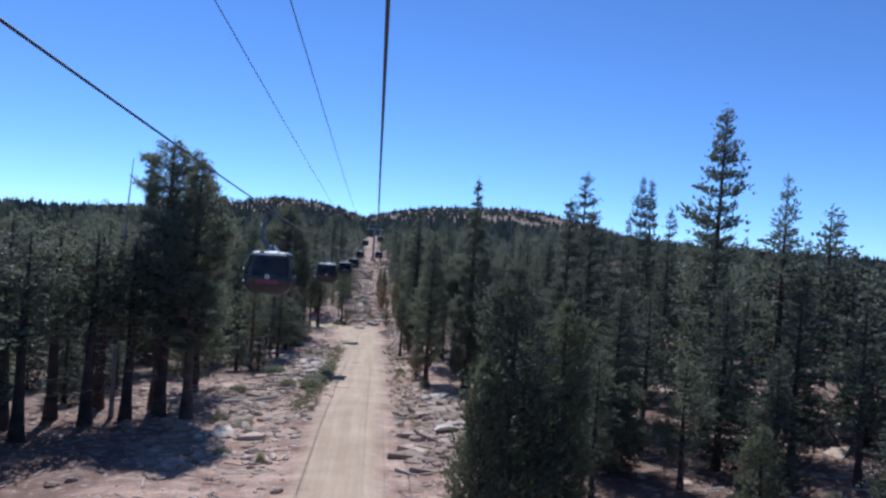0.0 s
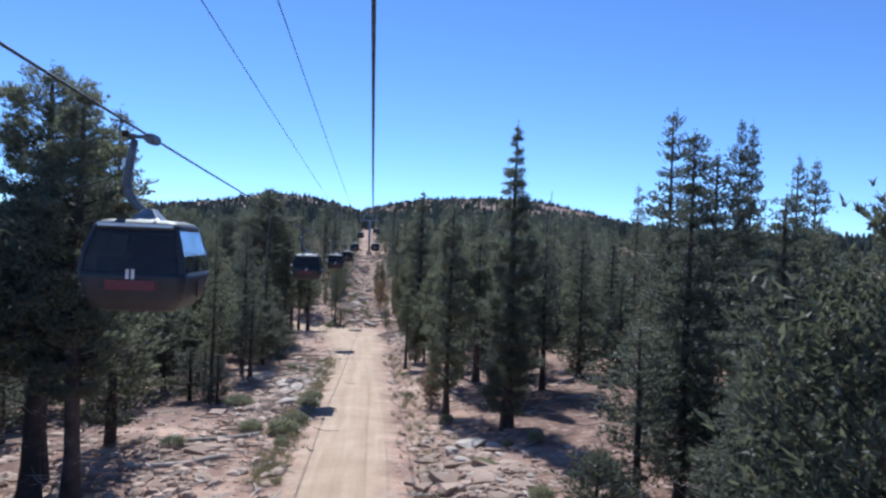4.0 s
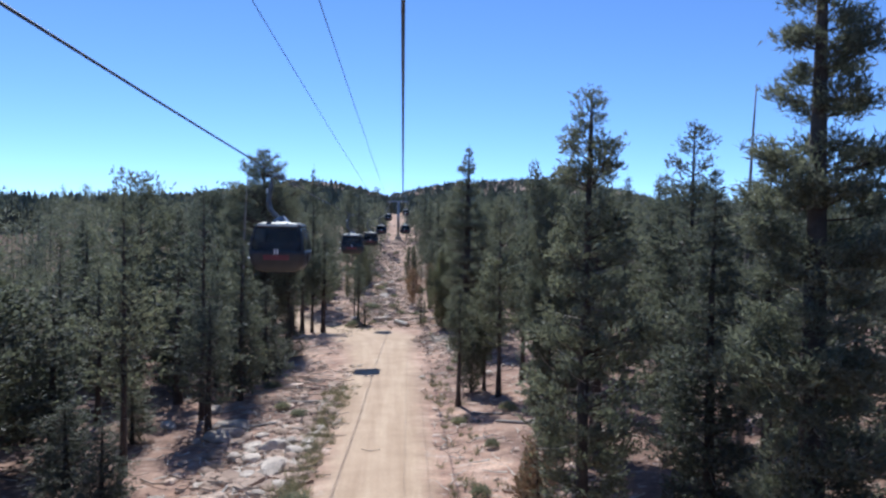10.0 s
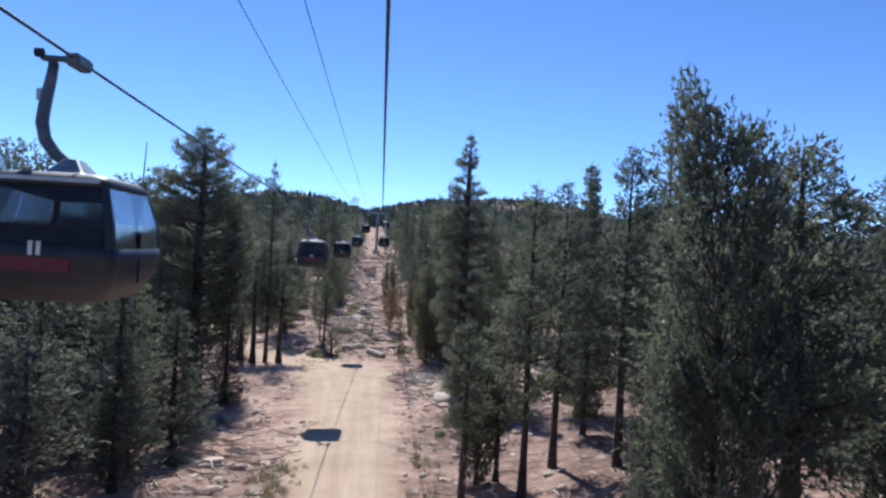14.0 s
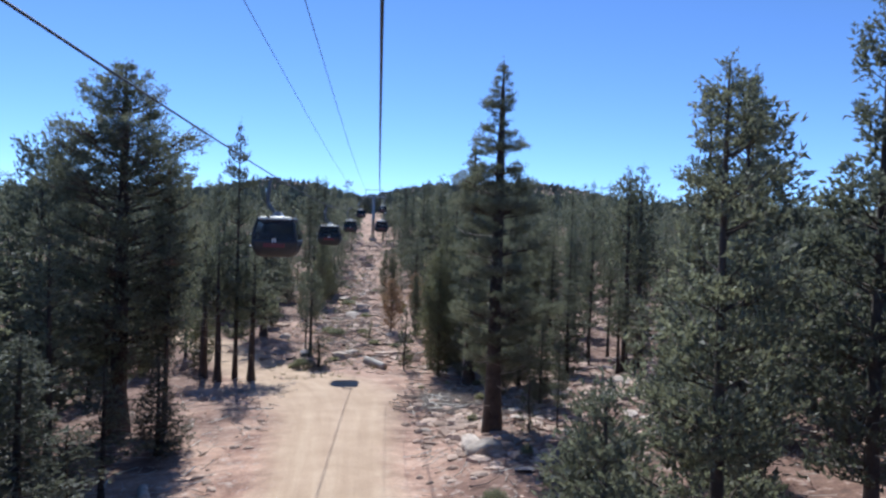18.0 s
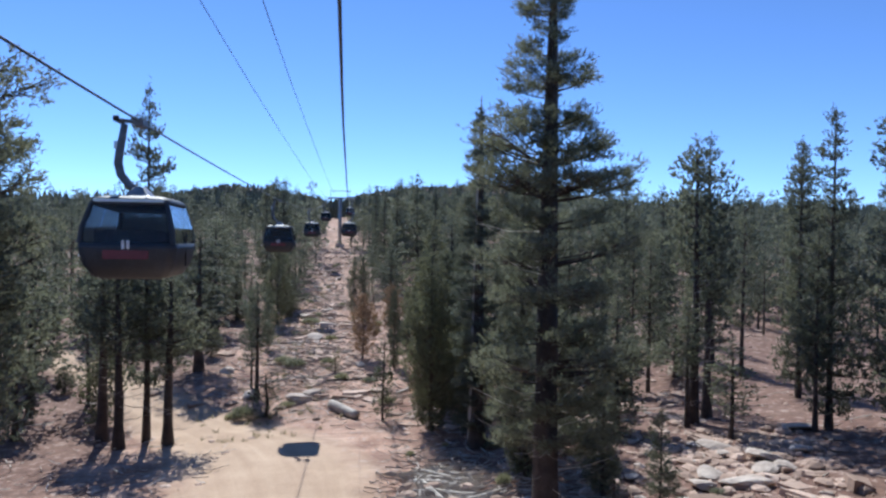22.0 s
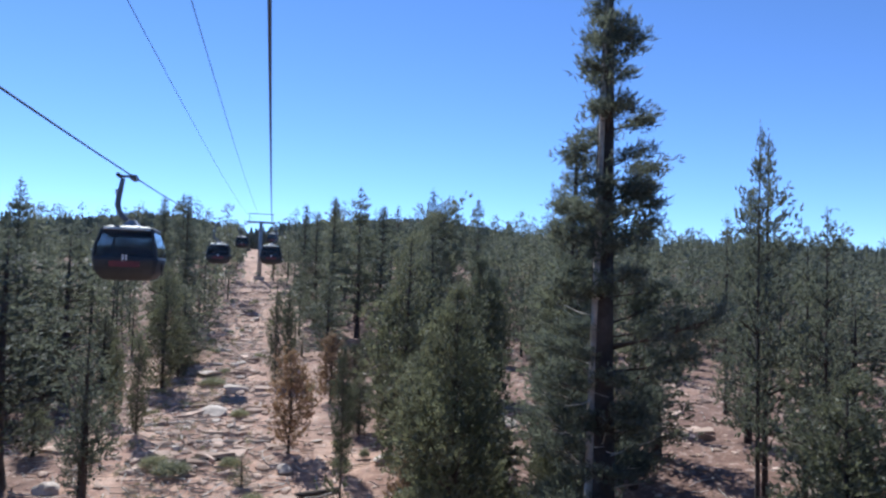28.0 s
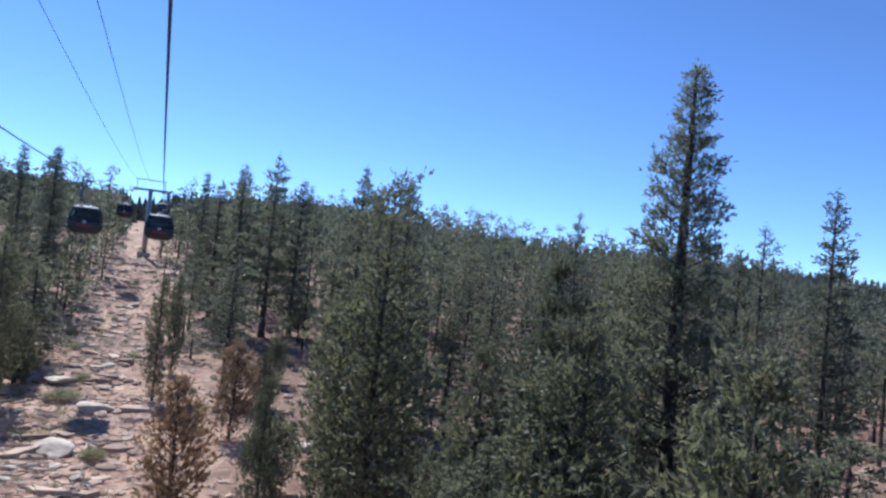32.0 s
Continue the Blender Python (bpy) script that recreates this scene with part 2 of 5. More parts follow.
def height(x, y):
    """The ground's height."""
    x, y = np.asarray(x, float), np.asarray(y, float)
    off = np.maximum(np.abs(x) - 3, 0)
    up = np.minimum(off, 30) * np.interp(y, (0, 50, 135, 150, 190), (0.09, 0.13, 0.12, 0.08, 0.05))
    down = np.minimum(off, 45) * np.interp(y, (0, 60, 110, 140, 200), (0.05, 0.07, 0.06, 0.05, 0.02))
    side = np.where(x > 0, up, -down)
    near = np.interp(y, GY, GZ) + side
    far = np.interp(x * 900 / np.maximum(y, 300), RX, RZ) * np.interp(y, (330, 900, 1400, 2600), (0.2, 1.0, 0.8, 0.2))
    blend = np.clip((y - 340) / 300, 0, 1)
    blend = blend * blend * (3 - 2 * blend)
    lumps = 0.12 * np.sin(x * 0.9 + 2 * np.sin(y * 0.23)) * np.sin(y * 0.7 + 1.3 * np.sin(x * 0.31)) + 0.25 * np.sin(x * 0.21 + 1) * np.sin(y * 0.17)
    calm = np.clip((np.abs(x + 1) - 3) / 4, 0.15, 1)
    return near * (1 - blend) + far * blend + lumps * calm * (1 + 6 * blend)


def mesh_object(name, verts, faces, mat, parent=None, label="", smooth=False):
    me = bpy.data.meshes.new(name)
    me.from_pydata(verts, [], faces)
    me.materials.append(mat)
    if smooth:
        me.polygons.foreach_set("use_smooth", [True] * len(me.polygons))
    me.update()
    ob = new(name, me)
    ob.parent = parent
    if label:
        ob["label"] = label
    return ob


def part(name, bm, mat, parent, label="", smooth=False):
    me = bpy.data.meshes.new(name)
    bm.to_mesh(me)
    bm.free()
    me.materials.append(mat)
    if smooth:
        me.polygons.foreach_set("use_smooth", [True] * len(me.polygons))
    ob = new(name, me)
    ob.parent = parent
    if label:
        ob["label"] = label
    return ob


def sheet(name, xs, ys, mat, lift=0.0):
    gx, gy = np.meshgrid(xs, ys)
    verts = np.stack([gx, gy, height(gx, gy) + lift], -1).reshape(-1, 3)
    n = len(xs)
    i = (np.arange(len(ys) - 1)[:, None] * n + np.arange(n - 1)).ravel()
    return mesh_object(name, verts.tolist(), np.stack([i, i + 1, i + n + 1, i + n], -1).tolist(), mat, smooth=True)


xs = np.r_[-2600, -1800, -1200, -800, -560, -400, -300, -220, -170, -130, -100, -80, -65, np.arange(-55, 66, 1.0), 75, 90, 110, 140, 180, 240, 320, 420, 560, 800, 1200, 1800, 2600]
ys = np.r_[-200, -140, -100, np.arange(-70, 330, 1.0), np.arange(330, 480, 5), np.arange(480, 1000, 20), 1100, 1300, 1600, 2000, 2600]
tagged(sheet("ground", xs, ys, SOIL), "pinkish granite soil strewn with needles and stones", "ground", kind="structure")

# ---- the dirt road: straight under the cables, then bending away ----
ROAD = ((-0.9, -60, 4.0), (-1.0, 33, 4.0), (-1.05, 50, 4.3), (-0.7, 64, 4.6), (-0.8, 77, 4.6), (-1.1, 88, 5.0), (-1.4, 104, 5.8), (-2.0, 120, 6.4), (-2.4, 132, 7.6), (-3.2, 140, 10.0), (-5.2, 147.0, 10.0), (-8.4, 152.6, 8.0), (-12.4, 158.5, 6.6), (-16.2, 164.3, 5.4), (-19.2, 169.5, 5.0), (-26, 177, 4.6), (-40, 194, 4), (-52, 208, 4))


def road():
    pts = np.array(ROAD)
    s = np.r_[0, np.cumsum(np.hypot(*np.diff(pts[:, :2], axis=0).T))]
    t = np.arange(0, s[-1], 0.8)
    px, py, w = (np.interp(t, s, pts[:, k]) for k in range(3))
    kernel = np.ones(9) / 9
    px[4:-4], py[4:-4] = np.convolve(px, kernel, "valid"), np.convolve(py, kernel, "valid")
    d = np.stack([np.gradient(px), np.gradient(py)], -1)
    d /= np.linalg.norm(d, axis=1)[:, None]
    across = np.stack([d[:, 1], -d[:, 0]], -1)
    rng = np.random.default_rng(5)
    n = 17
    u = np.linspace(-1, 1, n)
    lanes = []
    rag = [np.convolve(rng.normal(0, 1.2, len(t) + 10), np.ones(11) / 11, "valid") for side in (0, 1)]
    verts = []
    for k in range(len(t)):
        for q in u:
            off = q * w[k] * 0.74 + (rag[0][k] if q > 0 else rag[1][k]) * 0.5 * abs(q) ** 3
            lanes += (q * 3.4, float(t[k]), abs(q))
            x, y = px[k] + across[k, 0] * off, py[k] + across[k, 1] * off
            rut = -0.03 * math.exp(-((abs(q) - 0.3) / 0.1) ** 2)
            verts.append((x, y, float(height(x, y)) + 0.05 + rut - 0.14 * abs(q) ** 6))
    i = (np.arange(len(t) - 1)[:, None] * n + np.arange(n - 1)).ravel()
    ob = mesh_object("road", verts, np.stack([i, i + 1, i + n + 1, i + n], -1).tolist(), DIRT, smooth=True)
    ob.data.attributes.new("lane", "FLOAT_VECTOR", "POINT").data.foreach_set("vector", lanes)
    return ob


tagged(road(), "pale tan packed dirt service road with wheel tracks", "road", kind="structure")


# ---- trees ----
def ring(verts, faces, rings, sides):
    """Faces between rings of the given number of sides, from the first vertex on."""
    for k in range(rings - 1):
        for j in range(sides):
            a, b = verts + k * sides + j, verts + k * sides + (j + 1) % sides
            faces.append((a, b, b + sides, a + sides))


def trunk_data(h, r, seed, sides=8, lean=0.0, top=0.02, taper=0.9):
    rng = np.random.default_rng(seed)
    verts, faces, n = [], [], 9
    for k in range(n):
        f = k / (n - 1)
        rad = r * ((1 - f) ** taper * (1 + 0.5 * max(0, 0.06 - f) / 0.06)) + top
        cx, cy = lean * h * f * f + 0.04 * math.sin(5 * f + seed), 0.04 * math.cos(4 * f + seed)
        for j in range(sides):
            a = 2 * math.pi * j / sides
            q = rad * rng.uniform(0.9, 1.1)
            verts.append((cx + q * math.cos(a), cy + q * math.sin(a), f * h - (0.6 if k == 0 else 0)))
    ring(0, faces, n, sides)
    faces.append(tuple(range((n - 1) * sides, n * sides)))
    return verts, faces


def crown_data(h, radius, base, seed, whorls, per, pads, blades, size, tilt=0.0, curl=0.25, profile="cone", gap=0.15, tip=0.25, lean=0.0, blunt=2.3, thin=1.0, tiers=0, inner=0.3, loft_up=0.5, lop=0.35, twigs=False, coarse=False):
    """Clumps of needles on the outer part of limbs in uneven layers; returns the needles' and the limbs' vertices and faces."""
    rng = np.random.default_rng(seed)
    starts, ways, sizes = [], [], []
    lv, lf = [], []
    bend = rng.uniform(0, 6.28, 4)

    def limb(points, radii):
        b0 = len(lv)
        way = points[-1] - points[0]
        side = np.array([-way[1], way[0], 0]) / (np.hypot(way[0], way[1]) + 1e-6)
        for e, q in zip(points, radii):
            for k in range(3):
                lv.append(tuple(e + q * (side * math.cos(2.094 * k) + np.array([0, 0, 1]) * math.sin(2.094 * k))))
        ring(b0, lf, len(points), 3)

    for k in range(whorls):
        f = (k + rng.uniform(-0.4, 0.4)) / whorls
        shelf = 0.7 + 0.45 * rng.random()
        if tiers and f < 0.85:
            step = int((k + 0.5) / whorls * tiers)
            f = (step + 0.5 + rng.uniform(-0.22, 0.22)) / tiers
            shelf = 0.66 + 0.5 * np.random.default_rng(seed * 100 + step).random()
        f = min(max(f, 0), 1)
        z = h * (base + (1 - base) * f) * 0.985
        if profile == "cone":
            reach = radius * ((1 - f) ** 0.8 * 0.96 + 0.05) * min(1, 0.55 + f * 3)
        elif profile == "column":
            reach = radius * (min(1, (1 - f) * 1.7) ** 0.8 * 0.95 + 0.06) * min(1, 0.5 + f * 3)
        elif profile == "round":
            reach = radius * (math.sqrt(max(0.03, 1 - (2 * f - 0.85) ** 2 / 1.35)) * 0.95 + 0.08)
        else:
            reach = radius * (min(1, (1 - f) * blunt) * 0.94 + 0.06) * min(1, 0.6 + f * 2.5)
        reach *= shelf if tiers or profile == "open" else 1.0
        turn = rng.uniform(0, 6.28)
        for j in range(per):
            if rng.random() < gap:
                continue
            a = turn + 6.283 * (j + rng.uniform(-0.3, 0.3)) / per
            uneven = 1 + lop * (math.sin(a + bend[0] + 5 * f) * 0.6 + math.sin(2 * a + bend[1] - 11 * f) * 0.5 + math.sin(23 * f + bend[2] + a) * 0.4)
            length = max(0.12, reach * rng.uniform(0.7, 1.12) * uneven)
            rise = tilt + f * 0.75 * (1 - tilt) * {"cone": 0.6, "open": 0.4}.get(profile, 0.8) + rng.uniform(-0.12, 0.12)
            out, side = np.array([math.cos(a), math.sin(a), 0]), np.array([-math.sin(a), math.cos(a), 0])
            up = min(z + rng.uniform(-0.4, 0.4) * h * (1 - base) / whorls, h * 0.985)
            at = np.array([lean * h * (z / h) ** 2, 0, up])

            def along(q):
                return at + out * length * q + np.array([0, 0, length * (rise * q * 0.8 + curl * q * q)])

            thick = 0.012 + 0.018 * length
            if coarse:
                limb([along(0.0), along(1.0)], (thick, thick * 0.2))
            else:
                limb([along(0.0), along(0.5), along(1.0)], (thick, thick * 0.6, thick * 0.2))
            m = max(2, int(round(pads * (0.25 + 0.75 * min(1.3, length / radius)))))
            for i in range(m):
                q = 1.0 - (1 - inner) * (i / m) * rng.uniform(0.8, 1.1) if i else 1.0
                off = 0.0 if i == 0 else rng.choice((-1, 1)) * rng.uniform(0.12, 0.42) * length * (1.1 - 0.55 * q)
                mid = along(q) + side * off + out * rng.normal(0, 0.05) * length + np.array([0, 0, rng.normal(0.05, 0.05 * length + 0.02)])
                if twigs and i:
                    limb([along(max(0.0, q - 0.12)), mid], (thick * 0.4, 0.006))
                starts.append(mid)
                ways.append(out * 0.75 + side * np.sign(off) * 0.45 + np.array([0, 0, 0.4 + tip]))
                sizes.append(size * rng.uniform(0.75, 1.3) * min(1.0, 0.42 + 0.85 * length / radius))
    for q in np.linspace(0.955, 0.995, 4):
        starts.append(np.array([lean * h * q * q, 0, h * q]))
        ways.append(np.array([0.0, 0.0, 1.4]))
        sizes.append(size * (0.5 - 4 * (q - 0.95)))
    starts, ways, sizes = np.array(starts), np.array(ways), np.array(sizes)
    shoots = max(2, blades // 5)
    starts, ways, sizes = (np.repeat(a, shoots, axis=0) for a in (starts, ways, sizes))
    n = len(starts)
    starts = starts + rng.normal(0, 1, (n, 3)) * (sizes * 0.62)[:, None] * np.array([1, 1, loft_up])
    ways = ways + rng.normal(0, 0.4, (n, 3))
    ways /= np.linalg.norm(ways, axis=1)[:, None]
    starts, ways, sizes = (np.repeat(a, max(2, round(blades / shoots)), axis=0) for a in (starts, ways, sizes))
    n = len(starts)
    starts = starts + ways * (sizes * rng.uniform(0, 0.75, n))[:, None]
    ways = ways * 0.8 + rng.normal(0, 0.45, (n, 3))
    ways /= np.linalg.norm(ways, axis=1)[:, None]
    across = np.cross(ways, rng.normal(0, 1, (n, 3)))
    across /= np.linalg.norm(across, axis=1)[:, None] + 1e-6
    wide = sizes[:, None] * rng.uniform(0.16, 0.28, (n, 1)) * thin
    far = starts + ways * sizes[:, None] * rng.uniform(0.4, 0.7, (n, 1))
    verts = np.stack([starts - across * wide * 0.5, starts + across * wide * 0.5, far + across * wide * 0.12], 1).reshape(-1, 3)
    faces = np.arange(3 * n).reshape(-1, 3)
    return verts.tolist(), faces.tolist(), lv, lf


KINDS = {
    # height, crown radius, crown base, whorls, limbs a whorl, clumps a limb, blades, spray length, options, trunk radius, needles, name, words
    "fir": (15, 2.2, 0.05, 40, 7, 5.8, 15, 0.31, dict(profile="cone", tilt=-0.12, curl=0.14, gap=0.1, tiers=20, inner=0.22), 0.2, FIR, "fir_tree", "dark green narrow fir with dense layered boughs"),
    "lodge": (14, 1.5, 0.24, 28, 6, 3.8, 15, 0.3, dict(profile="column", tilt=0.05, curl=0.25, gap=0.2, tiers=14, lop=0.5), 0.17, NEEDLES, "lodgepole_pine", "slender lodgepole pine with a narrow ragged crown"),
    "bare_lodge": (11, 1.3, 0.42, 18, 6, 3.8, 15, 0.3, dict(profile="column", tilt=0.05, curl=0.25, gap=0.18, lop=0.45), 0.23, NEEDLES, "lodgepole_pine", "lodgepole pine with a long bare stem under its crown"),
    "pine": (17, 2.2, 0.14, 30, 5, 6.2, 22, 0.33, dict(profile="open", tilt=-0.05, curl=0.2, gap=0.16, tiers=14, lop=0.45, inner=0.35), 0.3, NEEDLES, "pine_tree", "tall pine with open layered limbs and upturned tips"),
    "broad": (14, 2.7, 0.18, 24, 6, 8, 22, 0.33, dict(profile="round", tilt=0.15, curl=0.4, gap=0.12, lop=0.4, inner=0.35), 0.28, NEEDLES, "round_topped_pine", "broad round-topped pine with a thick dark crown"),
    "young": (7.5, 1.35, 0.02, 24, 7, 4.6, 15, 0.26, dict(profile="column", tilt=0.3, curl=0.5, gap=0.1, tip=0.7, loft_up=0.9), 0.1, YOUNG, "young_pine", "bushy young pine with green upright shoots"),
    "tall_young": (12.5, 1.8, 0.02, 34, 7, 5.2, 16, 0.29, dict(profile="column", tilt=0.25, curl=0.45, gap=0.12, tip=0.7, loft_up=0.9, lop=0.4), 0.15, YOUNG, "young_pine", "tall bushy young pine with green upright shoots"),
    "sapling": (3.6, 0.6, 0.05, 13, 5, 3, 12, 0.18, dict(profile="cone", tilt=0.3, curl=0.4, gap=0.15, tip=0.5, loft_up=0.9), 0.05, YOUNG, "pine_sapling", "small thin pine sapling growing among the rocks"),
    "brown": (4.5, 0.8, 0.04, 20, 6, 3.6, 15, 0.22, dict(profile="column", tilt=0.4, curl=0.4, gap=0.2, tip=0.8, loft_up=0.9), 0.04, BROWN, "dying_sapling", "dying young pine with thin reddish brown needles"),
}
trees = {}


def bare_twigs(h, radius, seed):
    """Thin dead limbs and their side shoots, low in the crown."""
    g = np.random.default_rng(seed + 5)
    verts, faces = [], []
    for k in range(16):
        z, a, l = h * g.uniform(0.06, 0.55), g.uniform(0, 6.28), radius * g.uniform(0.5, 1.15)
        out = np.array([math.cos(a), math.sin(a), g.uniform(-0.3, 0.2)])
        start, size = np.array([0, 0, z]), 1.0
        for shoot in range(3):
            side = np.array([-out[1], out[0], 0])
            b = len(verts)
            for s, q in ((0, 0.02), (0.55, 0.014), (1, 0.005)):
                mid = start + out * l * size * s + np.array([0, 0, 0.22 * l * s * s])
                verts += [tuple(mid + q * size * (side * math.cos(2.094 * j) + np.array([0, 0, 1]) * math.sin(2.094 * j))) for j in range(3)]
            ring(b, faces, 3, 3)
            start, size = np.array([0, 0, z]) + out * l * g.uniform(0.4, 0.75), 0.45
            turn = a + g.choice((-0.8, 0.8))
            out = np.array([math.cos(turn), math.sin(turn), g.uniform(-0.2, 0.5)])
    return verts, faces


def make_tree(kind, seed, h=None, radius=None, base=None, rich=1.0, lean=0.0, stout=1.0, **more):
    """One tree at the origin: an Empty at its foot with a trunk and a crown."""
    h0, r0, b0, whorls, per, tufts, blades, size, options, thick, needles, title, words = KINDS[kind]
    h, radius, base = h or h0, radius or r0, b0 if base is None else base
    options = {**options, **more}
    root = tagged(new(title), words, "tree", "forest trees")
    scale = h / h0
    pads = tufts * 1.35
    options.setdefault("thin", 1.5)
    if rich >= 3:
        size, blades, pads = size * 0.8, int(blades * 4.2), pads * 1.5
        options["thin"], options["twigs"] = 0.56, True
    elif rich >= 2:
        size, blades, pads = size * 0.85, int(blades * 2.9), pads * (1.9 if rich > 2 else 1.35)
        options["thin"], options["twigs"] = 0.95, True
    elif rich > 1:
        size, blades, pads = size * 0.88, int(blades * 2.1), pads * 1.25
        options["thin"] = 1.15
    elif rich < 1:
        size, blades, pads = size * 1.15, int(blades * 0.67), pads * 0.85
        options["thin"], options["coarse"] = 2.4, True
    whorls = max(6, int(whorls * scale ** 0.9 * (1 - base) / (1 - b0) * (1.25 if rich >= 2 else 0.85 if rich < 1 else 1)))
    cv, cf, lv, lf = crown_data(h, radius, base, seed, whorls, per, pads, blades, size, lean=lean, **options)
    tv, tf = trunk_data(h * 0.985, thick * scale * stout, seed, lean=lean, taper=0.9 if stout == 1 else 0.62)
    k = len(tv)
    mesh_object("trunk", tv + lv, tf + [tuple(q + k for q in f) for f in lf], BARK, root, smooth=True)
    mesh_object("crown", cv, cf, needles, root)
    if rich >= 1 and h > 6:
        mesh_object("deadwood", *bare_twigs(h, radius, seed), BLEACHED, root, "bleached bare twigs between the boughs")["kind"] = "stuff"
    return root


def stand(root, x, y, turn=0.0, scale=1.0, wide=1.0):
    root.matrix_basis = Matrix.Translation((x, y, float(height(x, y)) - 0.1)) @ Matrix.Rotation(turn, 4, "Z") @ Matrix.Diagonal((wide, wide, scale, 1))
    return root


for kind, (h0, *rest) in KINDS.items():
    trees[kind] = [make_tree(kind, 100 + 7 * v + len(kind), rich=1.0) for v in range(3)]
    trees[kind, "fine"] = [make_tree(kind, 400 + 7 * v + len(kind), rich=1.5) for v in range(2)] if kind in ("fir", "lodge", "bare_lodge", "young", "broad", "tall_young") else trees[kind]
    trees[kind, "plain"] = [make_tree(kind, 200 + 7 * v + len(kind), rich=0.5) for v in range(4)] if kind in ("fir", "lodge", "pine", "young", "broad", "tall_young") else []
placed, used = [], set()


def plant(kind, x, y, top=None, tall=None, wide=1.0, rng=random, plain=False, grade=True):
    """A copy of a kind at a place, its tip at the height top, or tall metres high."""
    tall = tall or top - float(height(x, y))
    if kind == "broad":
        tall *= 0.945
    if kind == "young":
        kind, wide = ("tall_young" if tall > 9 else "young"), wide * 0.85
    h0 = KINDS[kind][0]
    close = grade and 2.5 < x < 15 and 15 < y < 170 or kind == "broad" and -18 < x < 0
    proto = rng.choice(trees[kind, "plain"] if plain else trees[kind, "fine"] if close else trees[kind])
    scale = tall / h0
    w = wide * scale ** 0.6
    m = Matrix.Translation((x, y, float(height(x, y)) - 0.1)) @ Matrix.Rotation(rng.uniform(0, 6.28), 4, "Z") @ Matrix.Diagonal((w, w, scale, 1))
    if proto not in used:
        used.add(proto)
        ob = proto
    else:
        ob = copy_thing(proto, m)
    ob.matrix_basis = m
    placed.append((x, y))
    return ob


def snag(x, y, top, r=0.14):
    """A dead, bare, silvery trunk with a few stubs."""
    h = top - float(height(x, y))
    root = tagged(new("dead_tree"), "bare grey dead standing trunk with broken stubs", "tree", "dead trees")
    tv, tf = trunk_data(h, r, int(x * 7 + 900), 7, lean=0.02, top=0.025)
    mesh_object("trunk", tv, tf, SILVER, root, smooth=True)
    rng = np.random.default_rng(int(abs(x) * 10))
    for k in range(7):
        sv, sf = [], []
        z, a, l = h * rng.uniform(0.35, 0.9), rng.uniform(0, 6.28), rng.uniform(0.3, 0.8)
        out = np.array([math.cos(a), math.sin(a), rng.uniform(-0.1, 0.4)])
        for s, t in ((0, 0.025), (1, 0.008)):
            for q in range(3):
                w = 2.094 * q
                sv.append(tuple(np.array([0, 0, z]) + out * l * s + t * (np.array([-out[1], out[0], 0]) * math.cos(w) + np.array([0, 0, 1]) * math.sin(w))))
        ring(0, sf, 2, 3)
        mesh_object("stub", sv, sf, SILVER, root)
    root.location = (x, y, float(height(x, y)))
    placed.append((x, y))


# landmark trees, stretch by stretch: kind, x, y, height of the tip above the datum, width
plant_rng = random.Random(11)


def grove(*rows):
    for kind, x, y, top, wide in rows:
        plant(kind, x, y, top=top, wide=wide, rng=plant_rng)


grove(("young", 5.5, 25.6, 12.9, 1.2), ("young", 7.8, 27.0, 11.6, 1.15), ("young", 4.3, 24.2, 9.6, 0.85), ("fir", 18.0, 29.0, 10.0, 1.1), ("lodge", 14.5, 30.5, 9.0, 1.2), ("lodge", 10.6, 31.0, 9.3, 1.1),
      ("fir", 17.5, 33.0, 12.6, 1.2), ("fir", 8.9, 34.0, 10.8, 1.1), ("fir", 22.0, 34.0, 13.5, 1.1), ("fir", 12.7, 34.5, 12.0, 1.25),
      ("fir", 11.5, 38.5, 12.3, 1.2), ("fir", 19.6, 38.6, 22.8, 1.0), ("fir", 16.0, 43.0, 13.4, 1.1), ("fir", 16.8, 46.0, 15.0, 1.3),
      ("fir", 13.1, 46.7, 17.4, 1.0), ("lodge", 29.6, 48.5, 20.7, 0.8), ("fir", 15.5, 49.5, 17.0, 1.3))
grove(("bare_lodge", -16.6, 50.8, 12.5, 1.5), ("bare_lodge", -18.6, 49.2, 13.2, 1.5), ("bare_lodge", -14.6, 52.0, 15.0, 1.5), ("fir", 21.2, 54.0, 12.5, 0.9),
      ("fir", 25.4, 58.9, 18.5, 0.8), ("fir", 17.8, 60.0, 9.3, 0.9), ("sapling", 14.7, 60.1, 3.3, 1.2),
      ("fir", 18.1, 60.2, 21.1, 0.95), ("fir", 40.0, 61.6, 16.7, 0.9), ("fir", 25.2, 65.3, 22.0, 0.6), ("fir", 26.2, 65.6, 21.8, 0.6),
      ("fir", 45.7, 65.9, 19.4, 0.9), ("brown", 4.9, 70.8, 3.8, 1.0), ("fir", 34.8, 71.4, 20.3, 0.8), ("young", 5.1, 73.1, 2.7, 0.7))
